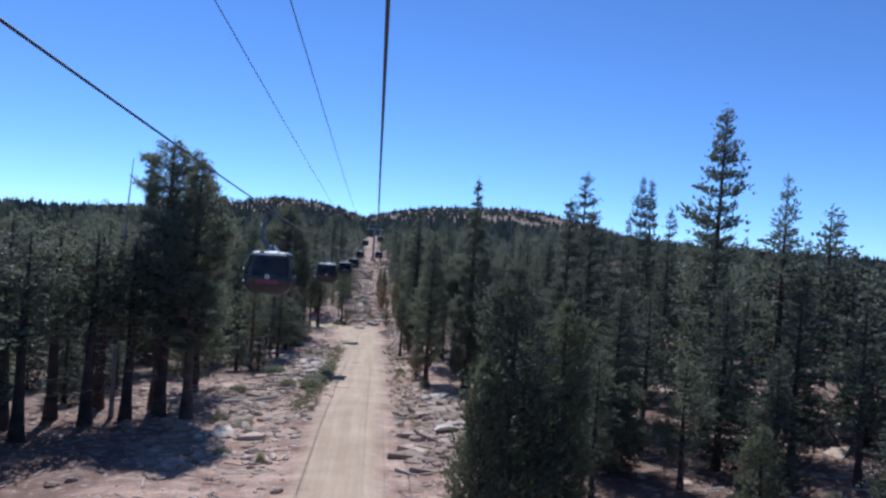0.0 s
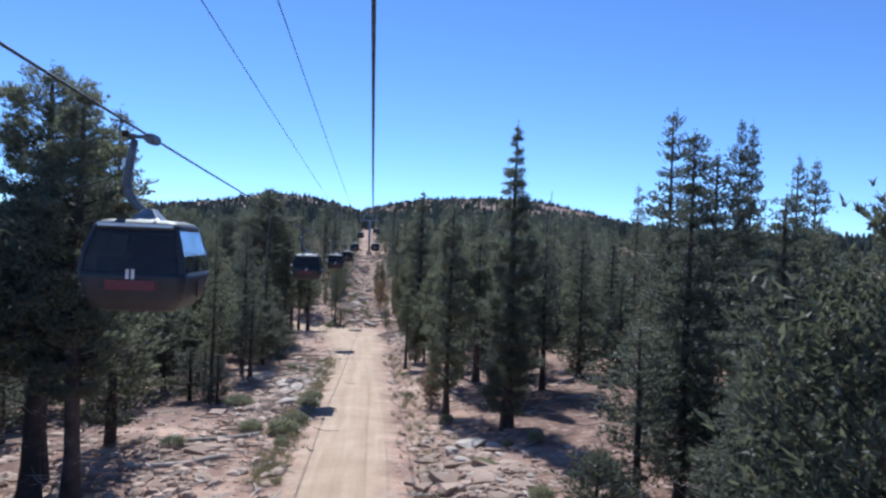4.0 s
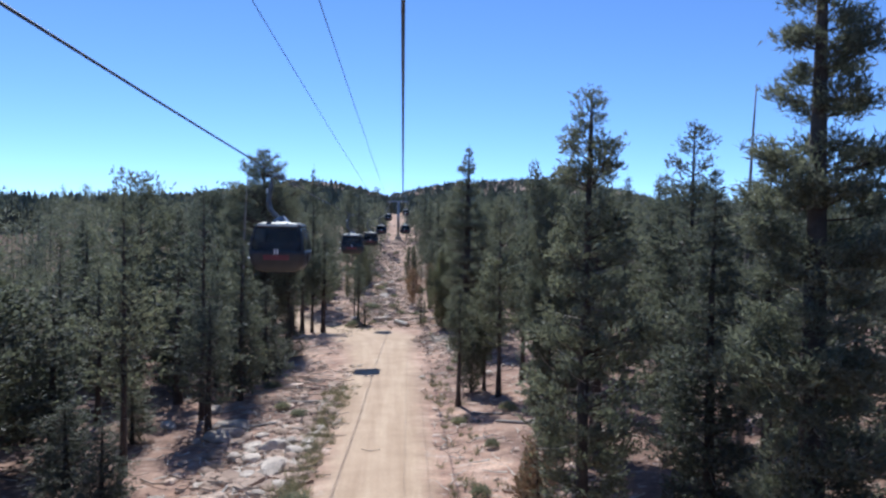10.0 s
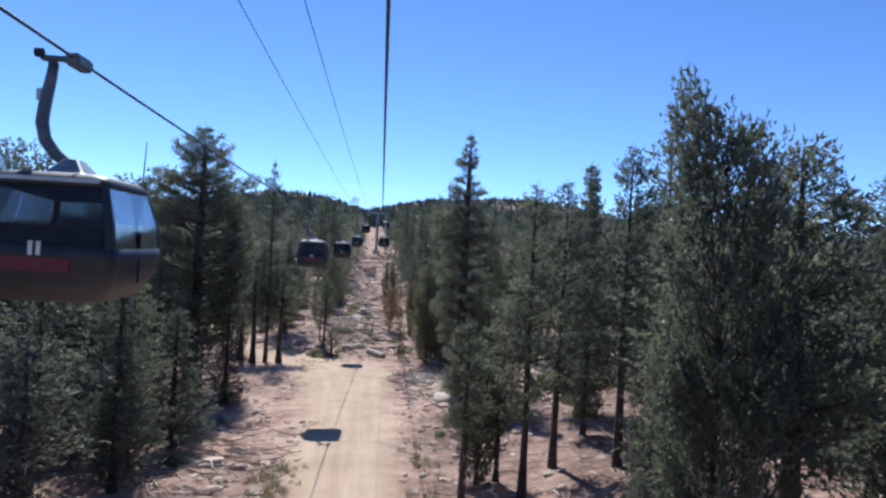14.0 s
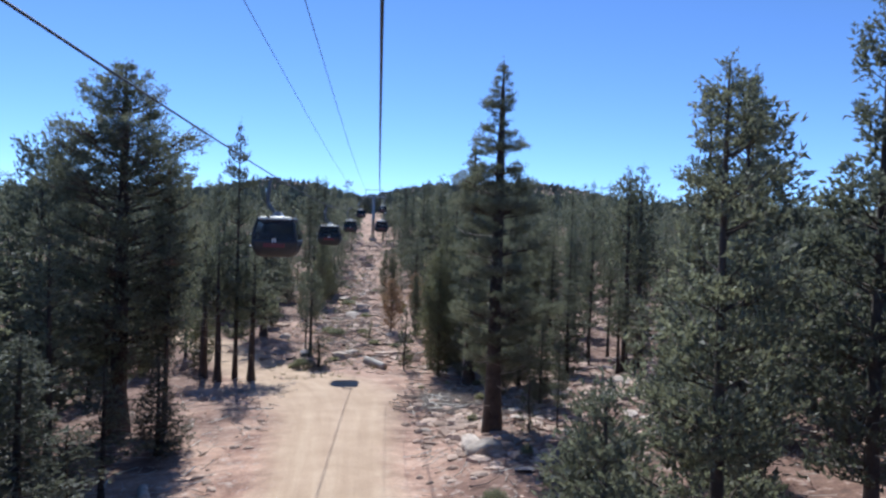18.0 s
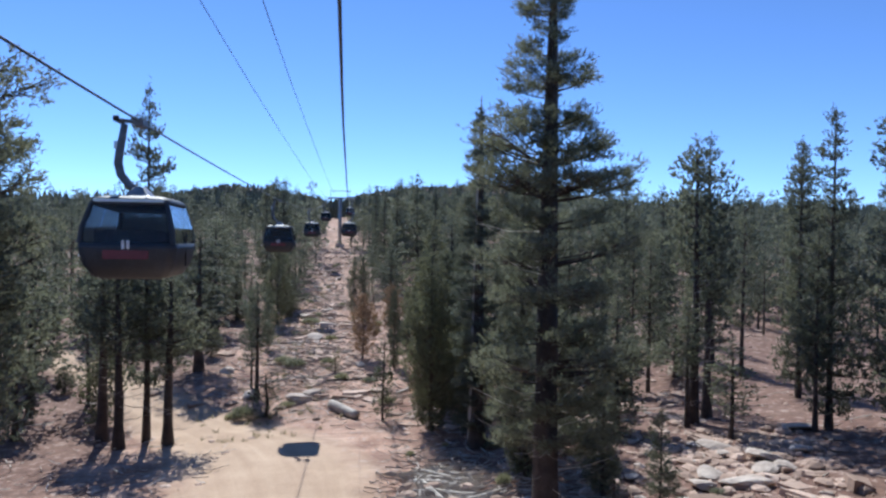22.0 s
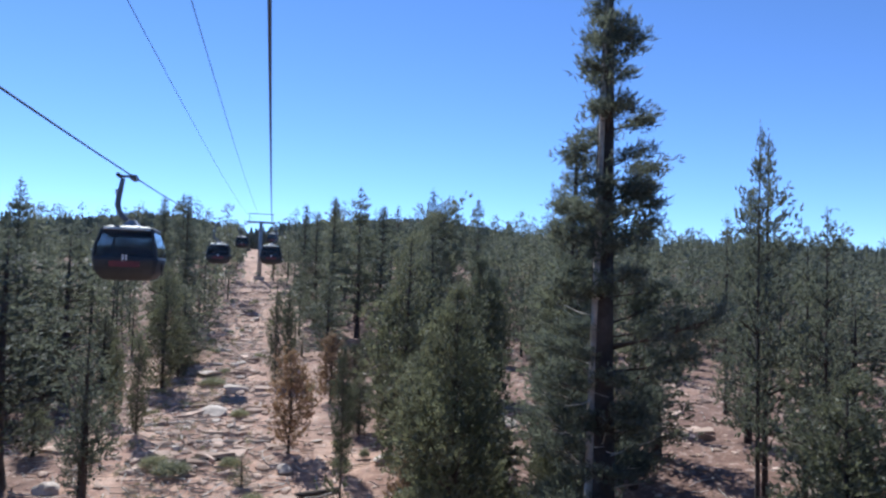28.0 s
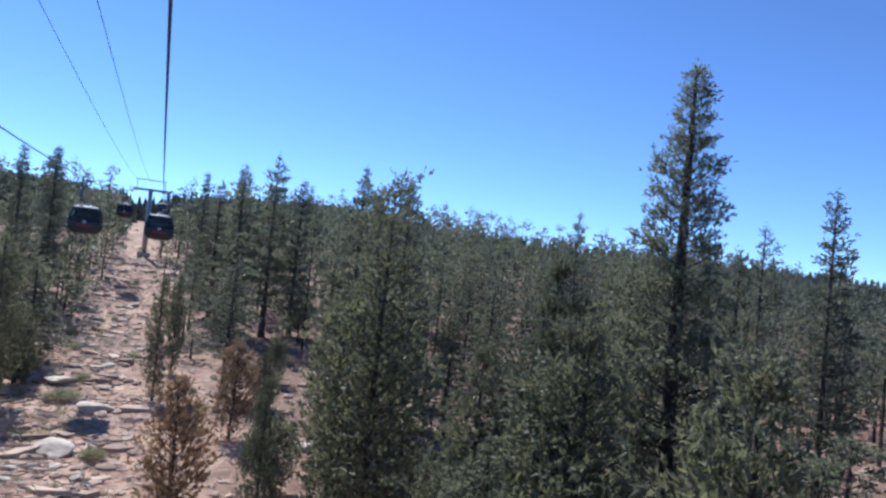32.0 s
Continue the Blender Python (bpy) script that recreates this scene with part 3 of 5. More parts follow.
grove(("lodge", 12.1, 75.5, 15.5, 1.1), ("broad", 7.0, 79.3, 13.5, 0.52), ("bare_lodge", 9.7, 81.0, 13.0, 1.2),
      ("lodge", -13.6, 82.7, 12.5, 1), ("bare_lodge", 8.7, 83.5, 12.8, 1.1), ("fir", 14.5, 84.0, 12.5, 1.1), ("lodge", 17.0, 88.0, 13.5, 1.1),
      ("fir", 32.9, 89.8, 19.7, 0.7), ("fir", 12.0, 92.0, 12.0, 1.0), ("lodge", -13.1, 94.7, 13.4, 1), ("lodge", 32.4, 95.0, 18.2, 0.8),
      ("bare_lodge", 4.2, 96.0, 7.0, 0.9), ("lodge", 30.4, 97.5, 20.2, 0.8), ("lodge", 7.3, 98.1, 13.5, 1.0))
grove(("fir", -11.7, 99.6, 10.1, 1), ("lodge", 12.8, 100.8, 16.1, 1.05),
      ("bare_lodge", 6.6, 101.1, 4.6, 0.9), ("lodge", 15.1, 101.4, 17.5, 1.05),
      ("lodge", 9.8, 102.0, 14.1, 1.0), ("fir", -12.5, 103.6, 9.8, 1), ("fir", 26.0, 104.0, 16.5, 1.1), ("fir", 22.0, 106.0, 16.0, 1.1))
grove(("fir", 13.0, 107.5, 15.7, 0.7), ("fir", -15.7, 108.3, 10.3, 1),
      ("lodge", 24.0, 110.0, 16.5, 1.2), ("lodge", 28.0, 112.0, 17.0, 1.2), ("broad", -23.7, 112.5, 15.9, 0.8), ("fir", 14.6, 114.0, 16.8, 1.0),
      ("lodge", 15.3, 115.9, 11.9, 0.9), ("lodge", 11.3, 125.7, 3.5, 0.6), ("fir", -35.0, 126.3, 12.0, 1),
      ("lodge", -13.2, 130.5, 12.8, 0.9), ("lodge", -17.0, 130.6, 8.5, 1))
grove(("fir", 11.9, 132.8, 4.8, 0.8), ("fir", 28.7, 135.2, 18.3, 0.8), ("young", 9.4, 137.0, 4.4, 1.3),
      ("lodge", 26.0, 137.8, 10.4, 0.8), ("fir", 27.0, 138.0, 17.2, 0.8), ("broad", -24.6, 138.2, 16.3, 0.8), ("young", 12.0, 141.0, 6.8, 1.3),
      ("bare_lodge", 20.9, 142.5, 5.7, 0.9), ("bare_lodge", 21.7, 143.2, 16.0, 0.9), ("bare_lodge", 23.5, 145.0, 16.3, 0.9), ("bare_lodge", 23.8, 145.6, 10.5, 0.9),
      ("young", 8.6, 148.0, 5.4, 1.0), ("fir", 32.4, 148.5, 17.1, 0.75), ("lodge", 33.4, 149.9, 17.4, 0.9), ("young", 6.1, 150.0, 8.4, 1.1))
grove(("bare_lodge", -14.5, 150.8, 8.5, 1.3), ("lodge", 21.2, 151.5, 11.8, 0.6), ("bare_lodge", -11.4, 151.3, 7.4, 1.3), ("bare_lodge", -16.4, 153.6, 9.0, 1.3),
      ("lodge", 19.5, 153.2, 15.4, 0.5), ("pine", -13.3, 153.0, 20.2, 0.6), ("sapling", 3.1, 154.6, 2.1, 1),
      ("young", 7.8, 155.5, 8.4, 1.25), ("brown", 6.4, 156.5, 2.5, 1.0), ("lodge", 24.8, 156.6, 10.8, 0.9),
      ("lodge", 6.6, 156.6, 6.1, 0.9), ("lodge", 22.7, 156.7, 16.0, 0.7), ("sapling", -5.7, 157.3, -1.1, 2.2), ("brown", 8.1, 157.7, 2.8, 1.0))
grove(("lodge", 33.6, 157.7, 14.3, 0.9), ("bare_lodge", -7.0, 162.0, 5.7, 0.9), ("lodge", 8.3, 158.4, 5.0, 0.9), ("young", 9.9, 160.0, 9.7, 0.9),
      ("lodge", -7.8, 165.0, 4.3, 0.8), ("young", 9.0, 162.0, 7.2, 1.1), ("fir", 20.6, 164.8, 11.2, 1),
      ("young", 8.8, 176.0, 8.1, 1.2), ("brown", 2.1, 177.2, 3.6, 1.2), ("young", 19.8, 170.0, 10.7, 1.4),
      ("fir", 32.2, 170.2, 15.5, 0.9), ("sapling", -0.7, 170.8, -1.7, 1.3), ("brown", 6.0, 190.6, 3.7, 1.2), ("young", 5.1, 172.6, 4.4, 0.55), ("young", 8.6, 170.0, 11.3, 1.3))
grove(("fir", 11.3, 176.0, 11.9, 1.4), 
      ("lodge", 36.7, 178.8, 14.6, 0.9), ("young", -8.3, 182.6, 4.0, 0.6), ("fir", 12.8, 185.0, 10.9, 1.4), ("young", -10.8, 187.9, 3.2, 0.6),
      ("broad", 17.0, 196.0, 16.5, 0.8), ("young", -9.0, 200.4, 9.1, 1.2), ("lodge", 40.6, 206.5, 17.5, 0.9), ("pine", 22.8, 226.0, 21.7, 0.9),
      ("pine", 12.9, 229.0, 22.0, 0.9), ("pine", 33.5, 238.5, 22.4, 0.8), ("fir", -15.0, 240.0, 20.1, 1), ("pine", -35.0, 242.0, 22.0, 0.9))
grove(("young", 1.4, 201.5, 7.0, 0.62), ("young", 2.9, 212.0, 7.0, 0.6), ("fir", 9.5, 232.0, 20.5, 1.2), ("fir", 7.6, 240.0, 19.0, 1.2), ("fir", 16.5, 231.0, 19.5, 1.2), ("fir", -12.7, 250.0, 21.6, 1), ("fir", 6.5, 256.0, 21.6, 0.9), ("fir", 13.2, 272.0, 24.8, 0.9),
      ("pine", -18.0, 290.0, 26.1, 0.9), ("lodge", 32.0, 304.0, 27.6, 0.9))
plant("fir", -14.6, 61.5, top=19.6, wide=1.15, rng=plant_rng)
grove(("fir", 10.5, 70.0, 12.4, 1.2), ("lodge", 13.5, 72.0, 13.4, 1.3), ("fir", 18.5, 79.0, 14.0, 1.2))
grove(("young", 5.6, 101.0, 5.4, 1.1))
grove(("lodge", 11.5, 153.0, 7.0, 1.3))
grove(("bare_lodge", -21.5, 50.5, 13.5, 1.5), ("bare_lodge", -19.8, 54.5, 14.0, 1.4), ("bare_lodge", -20.5, 44.0, 12.8, 1.5), ("bare_lodge", -23.0, 47.0, 14.0, 1.5))
grove(("sapling", 9.4, 125.2, 1.2, 1.1), ("fir", -22.0, 118.0, 13.0, 1.3))
for x, y, top in ((-18.0, 52.0, 18.2), (-12.4, 102.7, 14.6), (14.3, 75.5, 16.9), (7.9, 144.5, 18.0)):
    snag(x, y, top, 0.14)
# the tall pines that the line passes closest to
for kind, x, y, top, r, seed, base, gap, blunt, flat, stout, step, rich, lift in (
    ("pine", 7.5, 127.0, 20.7, 3.0, 3, 0.17, 0.2, 1.8, 0.8, 1.25, 1.25, 3, -0.05), ("pine", 8.3, 144.6, 17.9, 1.6, 9, 0.06, 0.4, 2.0, 0.6, 1.2, 99, 3, -0.05), ("pine", 8.7, 61.3, 20.0, 1.45, 14, 0.06, 0.26, 1.8, 1.0, 1.0, 99, 3, -0.05),
    ("lodge", 5.7, 68.0, 15.2, 1.65, 28, 0.1, 0.15, 2.3, 0.9, 1.1, 0.8, 2, 0.05), ("lodge", 15.6, 162.2, 16.6, 2.0, 33, 0.03, 0.02, 2.3, 1.1, 1.2, 0.5, 2, 0.15),
    ("pine", -16.3, 131.0, 20.3, 4.8, 41, 0.14, 0.03, 3.4, 1.3, 1.35, 0.7, 2.5, 0.1), ("pine", -15.9, 55.5, 20.6, 2.9, 47, 0.25, 0.2, 4.0, 1.0, 1.2, 1.05, 2, 0.05), ("pine", -12.6, 51.2, 18.6, 2.2, 52, 0.25, 0.12, 3.2, 1.0, 1.1, 0.9, 2, 0.1),
):
    tall = top - float(height(x, y))
    tree = stand(make_tree(kind, seed, h=tall, radius=r, rich=rich, base=base, gap=gap, blunt=blunt, stout=stout, tilt=lift, lop=gap + 0.08, inner=0.48, loft_up=flat * 0.6, tiers=int(tall * (1 - base) / step)), x, y)
    g = np.random.default_rng(seed)
    for k in range(9):
        z, a, l = g.uniform(1.2, 9.5), g.uniform(0, 6.28), g.uniform(0.6, 1.5)
        out, side = np.array([math.cos(a), math.sin(a), g.uniform(-0.25, 0.15)]), np.array([-math.sin(a), math.cos(a), 0])
        dv, df = [], []
        for s, q in ((0, 0.03), (0.5, 0.022), (1, 0.007)):
            mid = np.array([0, 0, z]) + out * (0.15 + l * s) + np.array([0, 0, 0.25 * l * s * s])
            dv += [tuple(mid + q * (side * math.cos(2.094 * j) + np.array([0, 0, 1]) * math.sin(2.094 * j))) for j in range(3)]
        ring(0, df, 3, 3)
        mesh_object("dead_limb", dv, df, SILVER, tree, "bleached bare dead limb")
    placed.append((x, y))

# the rest of the forest: single trees near the line, the woods behind them as one mass
rng = random.Random(4)
near_trees, wood_trees, grid, seen = 0, [], {}, 0
for attempt in range(44000):
    y = rng.uniform(4, 340) if attempt < 42000 else rng.uniform(-45, 4)
    x = rng.uniform(-180, 190) * (0.35 + 0.65 * y / 340)
    if y < 150:
        left, right = -11.0, (6.5 if y < 40 else 8.5)
    elif y < 200:
        left, right = -13.5, (11.5 if y < 178 else 7.0)
    else:
        left, right = (-7.5, 2.5 if y < 225 else 1.2) if y < 265 else (-6.6, 0.9)
    if left < x < right or (0 < y < 28 and abs(x) < 15) or (-45 < x < -8 and abs(y - (154.5 - (x + 9) * 1.3)) < 6):
        continue
    if 6 < x < 22 and 90 < y < 104 or 7 < x < 24 and 44 < y < 71 or 4 < x < 20 and 104 < y < 134 or 12 < x < 19 and 164 < y < 184 or -22 < x < -9 and (126 < y < 152 or 22 < y < 75):
        continue
    clear = (16 < x < 28 and 56 < y < 92) or (14 < x < 34 and 120 < y < 150) or (4 < x < 16 and 104 < y < 136) or (10 < x < 24 and 138 < y < 182)
    thin = 8 < x < 48 and 140 < y < 205
    if clear and rng.random() < 0.85 or thin and rng.random() < 0.94:
        continue
    near = abs(x) < 34 and 4 < y < 215
    gap = (15.0 if -30 < x < 0 and y < 135 else 15.5 if abs(x) > 16 or y < 120 else 24.0) if near else 13.0
    cell = (int(x // 5), int(y // 5))
    while seen < len(placed):
        grid.setdefault((int(placed[seen][0] // 5), int(placed[seen][1] // 5)), []).append(placed[seen])
        seen += 1
    if any((x - a) ** 2 + (y - b) ** 2 < gap for i in (-1, 0, 1) for j in (-1, 0, 1) for a, b in grid.get((cell[0] + i, cell[1] + j), ())):
        continue
    kind = rng.choices(("fir", "lodge", "pine", "broad", "young"), (6, 4, 2, 1, 3))[0]
    if -16 < x < -10 and y < 130 and kind in ("pine", "broad"):
        kind = "fir"
    low, high = {"fir": (3.5, 15.0), "lodge": (4.5, 14.0), "pine": (7, 15.5), "broad": (5, 11.5), "young": (2.5, 7)}[kind]
    tall = low + (high - low) * rng.random() ** 1.25
    if 6 < x < 20 and y < 150:
        tall *= 0.85
    if y > 190:
        tall *= 1.15
    if near and near_trees < 340:
        plant(kind, x, y, tall=tall, wide=rng.uniform(1.05, 1.5) if x > 0 else rng.uniform(1.25, 1.75), rng=rng, plain=abs(x) > 16, grade=False)
        near_trees += 1
    elif not near and len(wood_trees) < (1950 if y > 4 else 2010):
        wood_trees.append((x, y, tall, kind == "fir"))
        placed.append((x, y))


def woods(name, spots, mat, fine):
    """Many trees in one mass, each a tapered stem with layers of needle clumps."""
    g = np.random.default_rng(17 + fine)
    shapes = []
    for v in range(12):
        size = dict(pads=3.6, blades=7, size=0.46, thin=2.2, inner=0.2) if fine else dict(pads=2.5, blades=4, size=0.62, thin=2.8, inner=0.2)
        cv, cf, lv, lf = crown_data(12, (1.35, 1.75, 1.5, 2.1)[v % 4], (0.1, 0.05, 0.2, 0.16)[v % 4], 300 + v, 18 if fine else 13, 5, profile=("column", "cone", "column", "open")[v % 4], tilt=-0.05, curl=0.2, gap=0.15, tiers=13, lop=0.5, loft_up=0.6, **size)
        shapes.append(np.array(cv))
    verts, faces, k = [], [], 0
    for x, y, tall, fir in spots:
        c = shapes[g.integers(12)]
        f, a, w = tall / 12, g.uniform(0, 6.28), g.uniform(1.0, 1.55) * (tall / 12) ** 0.6
        ca, sa = math.cos(a) * w, math.sin(a) * w
        z = float(height(x, y)) - 0.1
        verts.append(np.stack([x + c[:, 0] * ca - c[:, 1] * sa, y + c[:, 0] * sa + c[:, 1] * ca, z + c[:, 2] * f], -1))
        faces.append(np.arange(len(c)).reshape(-1, 3) + k)
        k += len(c)
    return mesh_object(name, np.concatenate(verts).tolist(), np.concatenate(faces).tolist(), mat)


def beside(spot):
    return 100 < spot[1] < 245 and abs(spot[0]) < 72


def stems(spots):
    verts, faces = [], []
    for x, y, tall, fir in spots:
        z, k = float(height(x, y)) - 0.3, len(verts)
        for r, h in ((0.16, 0.0), (0.02, tall * 0.96)):
            verts += [(x + r * math.cos(1.2566 * j), y + r * math.sin(1.2566 * j), z + h) for j in range(5)]
        ring(k, faces, 2, 5)
    return mesh_object("forest_stems", verts, faces, BARK)


forest = tagged(new("forest"), "dense dark conifer woods behind the nearer trees", "forest", kind="stuff")
made_woods = [stems(wood_trees)]
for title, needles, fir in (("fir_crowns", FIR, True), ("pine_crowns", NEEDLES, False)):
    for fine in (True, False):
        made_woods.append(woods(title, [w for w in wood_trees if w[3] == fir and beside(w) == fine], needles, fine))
for made in made_woods:
    made.parent = forest
    made["kind"] = "stuff"


for proto in {p for shelf in trees.values() for p in shelf} - used:
    for ob in (*proto.children_recursive, proto):
        bpy.data.objects.remove(ob)


# far woods on the slopes
def far_woods():
    g = np.random.default_rng(8)
    n = 24000
    y = 300 + 1000 * g.random(n) ** 1.5
    x = g.uniform(-0.75, 0.8, n) * y
    keep = ~((np.abs(x + 2.5) < 5) & (y < 430)) & ((y > 335) | (np.abs(x) > 130))
    keep &= ~((np.sin(x * 0.031 + 1 + np.sin(y * 0.02)) * np.sin(y * 0.019 + 0.7 * np.sin(x * 0.05)) > 0.5) & (y > 560) & (x > 10) & (x < 420))
    x, y = x[keep], y[keep]
    n = len(x)
    z, h = height(x, y) - 0.5, g.uniform(6, 13, n) * np.interp(y, (380, 650), (1.0, 0.5))
    r = h * g.uniform(0.13, 0.22, n) * np.interp(y, (380, 650), (1.0, 1.7))
    verts, faces = [], []
    k = 0
    for i in range(n):
        for f0, f1, q in ((0.08, 0.5, 1.0), (0.35, 0.78, 0.72), (0.62, 1.0, 0.45)) if y[i] < 480 else ((0.08, 0.7, 1.0), (0.5, 1.0, 0.55)):
            a = g.uniform(0, 6.28)
            for j in range(5):
                w = a + 1.2566 * j
                rr = r[i] * q * g.uniform(0.7, 1.2)
                verts.append((x[i] + rr * math.cos(w), y[i] + rr * math.sin(w), z[i] + h[i] * (f0 + g.uniform(-0.05, 0.05))))
            verts.append((x[i], y[i], z[i] + h[i] * f1))
            faces += [(k + j, k + (j + 1) % 5, k + 5) for j in range(5)]
            k += 6
    return mesh_object("far_forest", verts, faces, FIR)


tagged(far_woods(), "dark conifer forest covering the distant hills", "forest", kind="stuff")


# ---- ropes and cables ----
def rope_z(y):
    return 12.05 + (0.000222 if y < 140 else 0.00036) * (y - 140) ** 2 if y < 295 else 20.7 + (y - 295) * 0.1


def cable_z(y):
    return 13.2 + (0.0002 if y < 137 else 0.00034) * (y - 137) ** 2 if y < 295 else 21.67 + (y - 295) * 0.1


LINE_A, LINE_B = 0.12, -5.2


def line_x(x, y):
    """The ropes bear a little to the right towards the tower."""
    return x + 0.9 * max(0.0, (y - 120) / 175)


def strand(x, r, z, y0, y1):
    verts, faces, n = [], [], 120
    for k in range(n):
        y = y0 + (y1 - y0) * k / (n - 1)
        for j in range(6):
            a = 1.0472 * j
            verts.append((line_x(x, y) + r * math.cos(a), y, z(y) + r * math.sin(a)))
    ring(0, faces, n, 6)
    return verts, faces


for x in (LINE_A, LINE_B):
    tagged(mesh_object("haul_rope", *strand(x, 0.028, rope_z, -60, 480), ROPE, smooth=True), "thick dark steel haul rope strung between the towers", "cable", "haul ropes")
for x in (-2.38, -1.27):
    tagged(mesh_object("communication_cable", *strand(x, 0.009, cable_z, -60, 480), ROPE, smooth=True), "thin dark cable strung high between the ropes", "cable", "thin cables")


# ---- shapes for built things ----
def box(cx, cy, cz, sx, sy, sz, bevel=0.0, bm=None, m=None):
    bm = bm or bmesh.new()
    made = bmesh.ops.create_cube(bm, size=1.0, matrix=(m or Matrix()) @ Matrix.Translation((cx, cy, cz)) @ Matrix.Diagonal((sx, sy, sz, 1)))
    if bevel:
        bmesh.ops.bevel(bm, geom=list({e for v in made["verts"] for e in v.link_edges}), offset=bevel, segments=2, affect="EDGES")
    return bm


def tube(points, radii, sides=10, bm=None):
    """A bent tube through points with a radius at each."""
    bm = bm or bmesh.new()
    pts = [Vector(p) for p in points]
    rings = []
    for k, p in enumerate(pts):
        d = (pts[min(k + 1, len(pts) - 1)] - pts[max(k - 1, 0)]).normalized()
        side = d.cross(Vector((0.31, 0.87, 0.39))).normalized()
        up = d.cross(side)
        rings.append([bm.verts.new(p + radii[k] * (math.cos(6.2832 * j / sides) * side + math.sin(6.2832 * j / sides) * up)) for j in range(sides)])
    for a, b in zip(rings, rings[1:]):
        for j in range(sides):
            bm.faces.new((a[j], a[(j + 1) % sides], b[(j + 1) % sides], b[j]))
    bm.faces.new(rings[0][::-1])
    bm.faces.new(rings[-1])
    return bm


def loft(sections, n=7, cap_low=True, cap_high=True):
    """A closed skin through rounded rectangles: z, half width, half length, corner radius."""
    bm = bmesh.new()
    rings = []
    for z, hx, hy, r in sections:
        loop = []
        for cx, cy, a0 in ((hx - r, hy - r, 0), (-hx + r, hy - r, 90), (-hx + r, -hy + r, 180), (hx - r, -hy + r, 270)):
            for j in range(n):
                a = radians(a0 + 90 * j / (n - 1))
                loop.append(bm.verts.new((cx + r * math.cos(a), cy + r * math.sin(a), z)))
        rings.append(loop)
    m = 4 * n
    for a, b in zip(rings, rings[1:]):
        for j in range(m):
            bm.faces.new((a[j], a[(j + 1) % m], b[(j + 1) % m], b[j]))
    if cap_low:
        bm.faces.new(rings[0][::-1])
    if cap_high:
        bm.faces.new(rings[-1])
    return bm


PAINT = two_scale("dark_cabin_paint", (0.02, 0.022, 0.027), (0.03, 0.033, 0.04), (0.045, 0.048, 0.055), 1.0, 12.0, 0.55, 0.0, 0.05, 0.004)
ALLOY = two_scale("brushed_aluminium", (0.55, 0.56, 0.57), (0.68, 0.69, 0.7), (0.78, 0.79, 0.8), 2.0, 25.0, 0.38, 0.7, 0.1, 0.003)
RED = two_scale("burgundy_paint", (0.12, 0.025, 0.03), (0.17, 0.033, 0.038), (0.23, 0.045, 0.05), 1.5, 15.0, 0.45, 0.0, 0.05, 0.003)
WHITE = two_scale("white_sticker", (0.68, 0.68, 0.67), (0.78, 0.78, 0.77), (0.84, 0.84, 0.83), 2.0, 20.0, 0.6, 0.0, 0.05, 0.002)
RUBBER = two_scale("black_rubber", (0.015, 0.015, 0.015), (0.025, 0.025, 0.025), (0.04, 0.04, 0.04), 3.0, 30.0, 0.8, 0.0, 0.2, 0.003)
FABRIC = two_scale("bench_padding", (0.03, 0.03, 0.035), (0.05, 0.05, 0.055), (0.07, 0.07, 0.075), 3.0, 30.0, 0.9, 0.0, 0.2, 0.004)
GLASS, glass_nodes, glass_links, glass_shader = material("tinted_glass", 0.06)
glass_shader.inputs["Base Color"].default_value = (0.22, 0.25, 0.28, 1)
glass_shader.inputs["Transmission Weight"].default_value = 0.85
glass_shader.inputs["IOR"].default_value = 1.2


